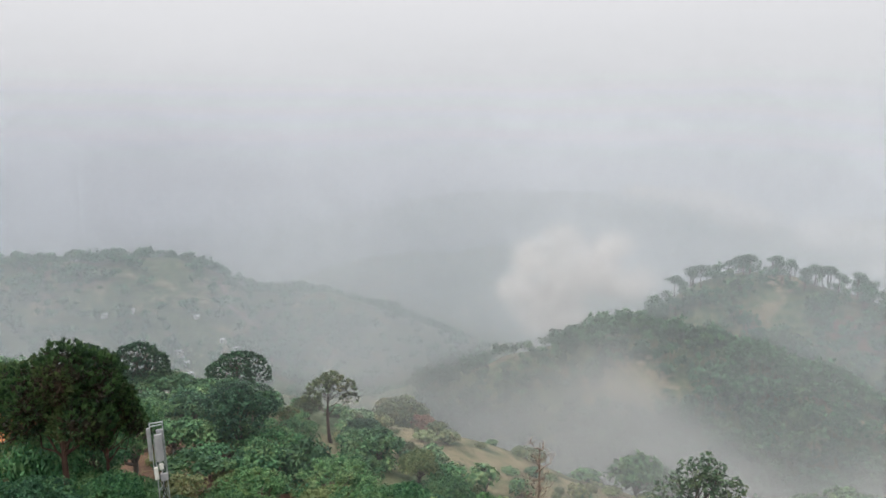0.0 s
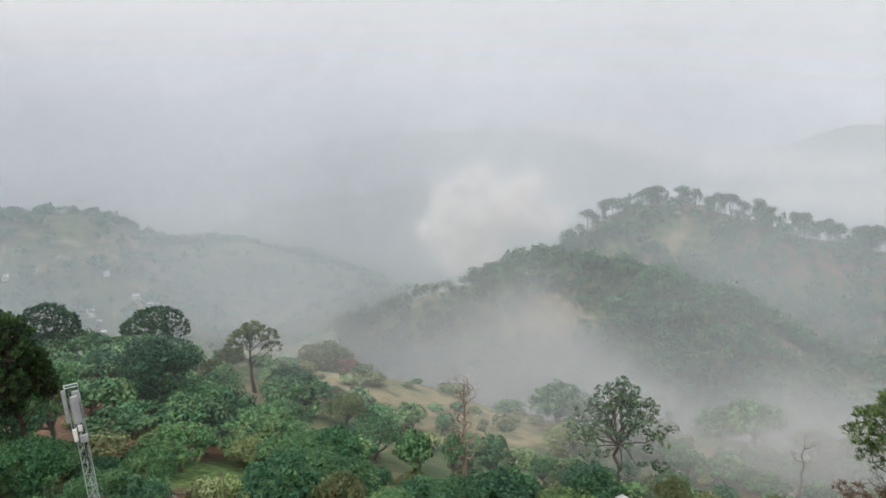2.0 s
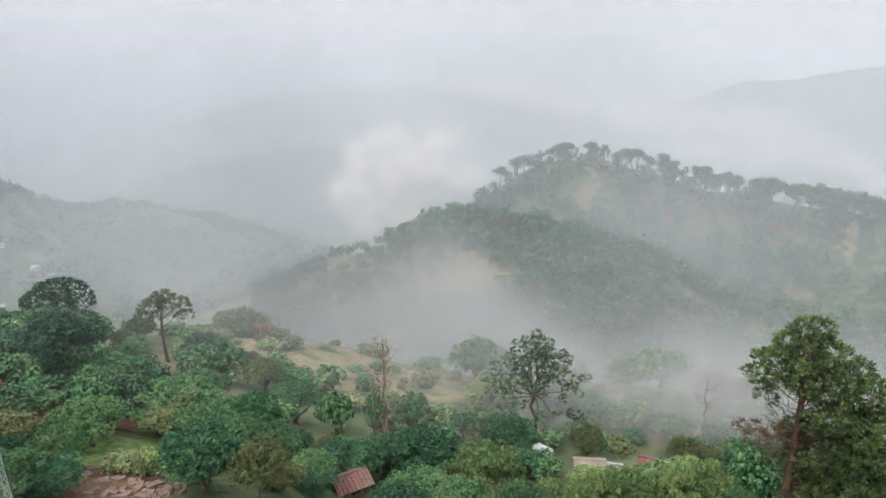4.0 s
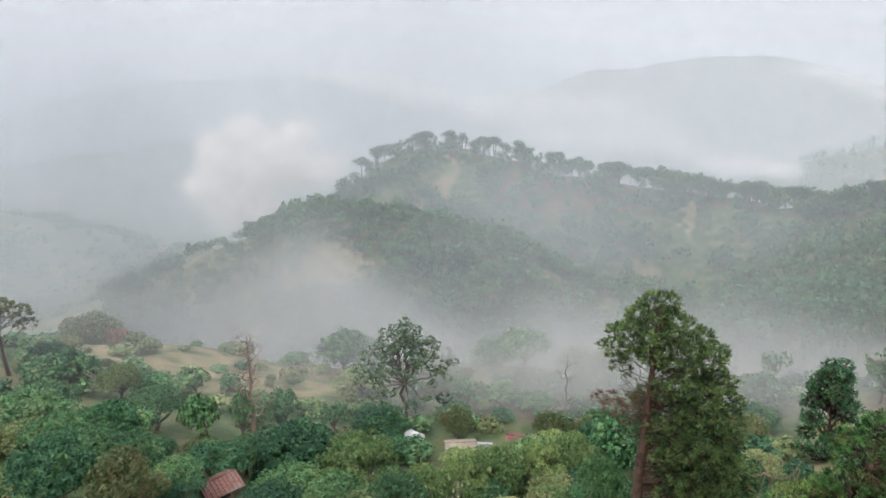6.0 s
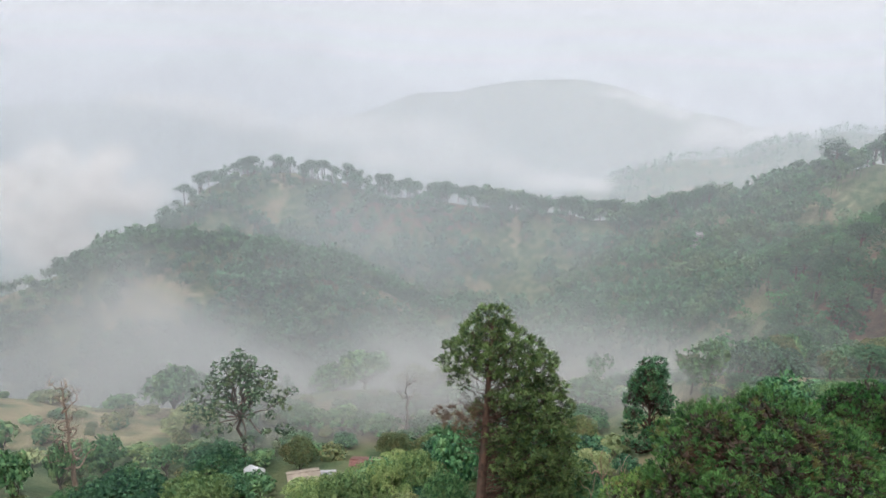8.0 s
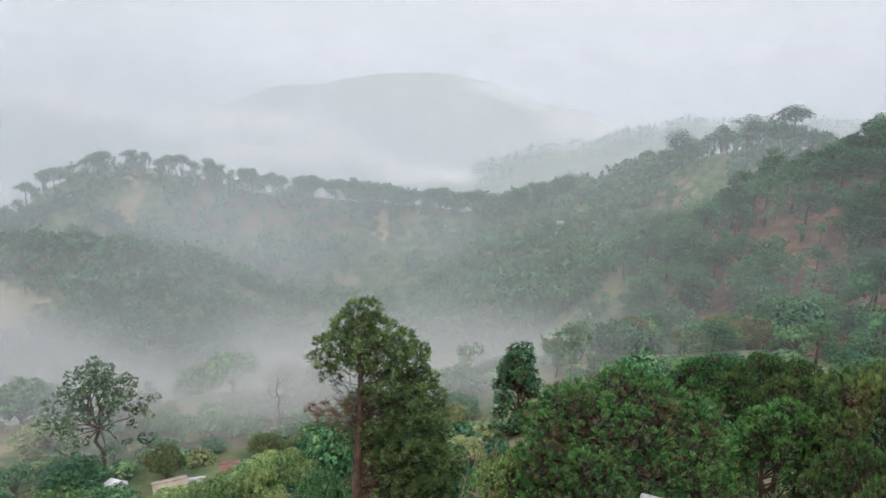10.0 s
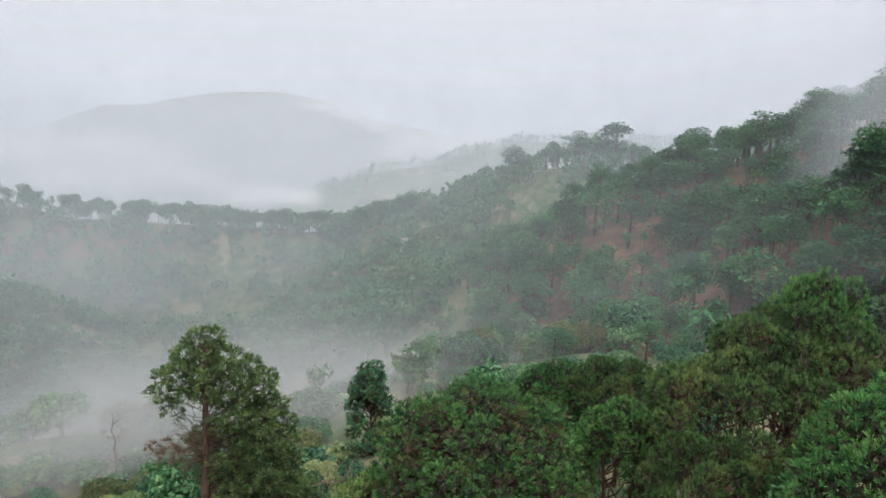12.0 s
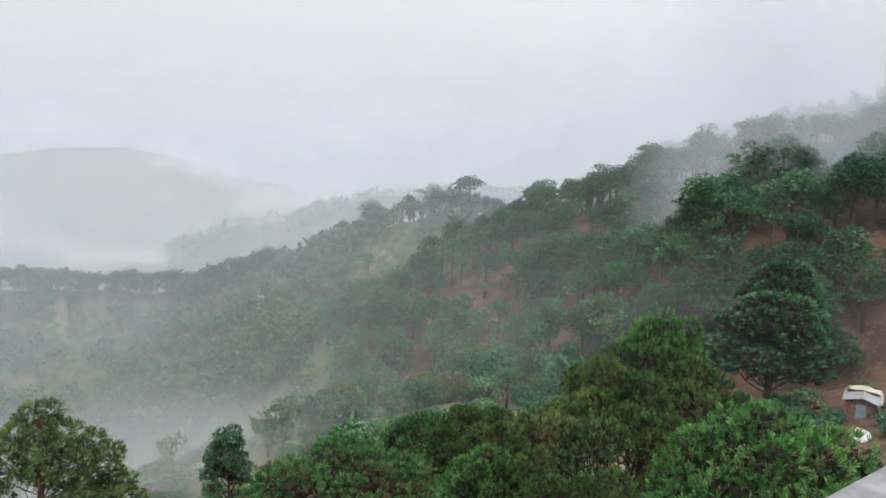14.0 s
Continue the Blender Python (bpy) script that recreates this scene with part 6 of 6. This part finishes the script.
for i in range(64):
    u, v = rng.uniform(-3.4, 3.8), rng.uniform(-1.8, 1.6)
    x, y = -10.4 + u * 0.9 + v * 0.2, 43.6 - u * 0.25 + v
    a, b, c = rng.uniform(0.2, 0.85), rng.uniform(0.15, 0.55), rng.uniform(0.05, 0.18)
    stone = boxed("stone_slab", STONE_RED, None, (-a / 2, -b / 2, -0.12, a / 2, b / 2, c), 0.03)
    stone.matrix_world = grounded(x, y, rng.uniform(0, 180)) @ pose(0, 0, 0, rng.uniform(-9, 9), rng.uniform(-9, 9), 0)
    tagged(stone, "broken red-brown stone slab by the green", "stone", "stone slabs")
post = new("post")
rod("shaft", BARK_GREY, post, (0, 0, -0.4), (0.05, 0, 2.4), 0.05)
post.matrix_world = grounded(-9.6, 45.6, 0)
tagged(post, "thin grey wooden post on the green", "post")


def track(name, stops, wide, label):
    """A worn dirt track laid over the ground."""
    stops = np.array(stops, float)
    t = np.linspace(0, len(stops) - 1, 60)
    x, y = np.interp(t, np.arange(len(stops)), stops[:, 0]), np.interp(t, np.arange(len(stops)), stops[:, 1])
    x, y = x + 3 * np.sin(t * 4), y + 3 * np.cos(t * 3.1)
    d = unit(np.stack([np.gradient(x), np.gradient(y)], 1))
    rows = []
    for s in (-0.5, 0.5):
        px_, py_ = x - d[:, 1] * s * wide, y + d[:, 0] * s * wide
        rows.append(np.stack([px_, py_, terrain(px_, py_) + 1.2], 1))
    v = np.stack(rows, 1).reshape(-1, 3)
    ob = new(name, mesh_np(name, v, grid_tris(60, 2), STONE_RED if "red" in label else TIN_TAN, True))
    return tagged(ob, label, "track", kind="structure")


track("track", [(-228, 755), (-205, 725), (-170, 700), (-150, 660)], 4, "worn red dirt track down the far hillside")

# ---------------------------------------------------------------- the terrace the view is taken from
ALONG, OUT = Vector((0.854, -0.52, 0)), Vector((0.52, 0.854, 0))
terrace = Matrix(((ALONG.x, OUT.x, 0, 0), (ALONG.y, OUT.y, 0, 0), (0, 0, 1, 0), (0, 0, 0, 1)))
for name, corners, label in (("parapet", (-6.0, 0.30, -1.62, 7.0, 0.548, -0.605), "rough grey concrete parapet of the terrace"),
                             ("terrace_floor", (-6.0, -9.0, -1.85, 7.0, 0.548, -1.625), "grey concrete terrace floor"),
                             ("lower_storeys", (-5.9, -8.9, -16.0, 6.9, 0.50, -1.855), "rendered storeys of the building below the terrace")):
    ob = boxed(name, CONCRETE, None, corners, 0.012)
    ob.matrix_world = terrace
    tagged(ob, label, "terrace", kind="structure")
ledge = boxed("garden_parapet", CONCRETE, None, (-3.9, -0.29, -9.0, 0.0, 0.29, 0.0), 0.03)
ledge.matrix_world = Matrix.Translation((5.96, 2.66, -4.18)) @ pose(0, 0, 0, 0, 0, 22)
tagged(ledge, "weathered concrete wall with a ragged top edge", "wall", kind="structure")
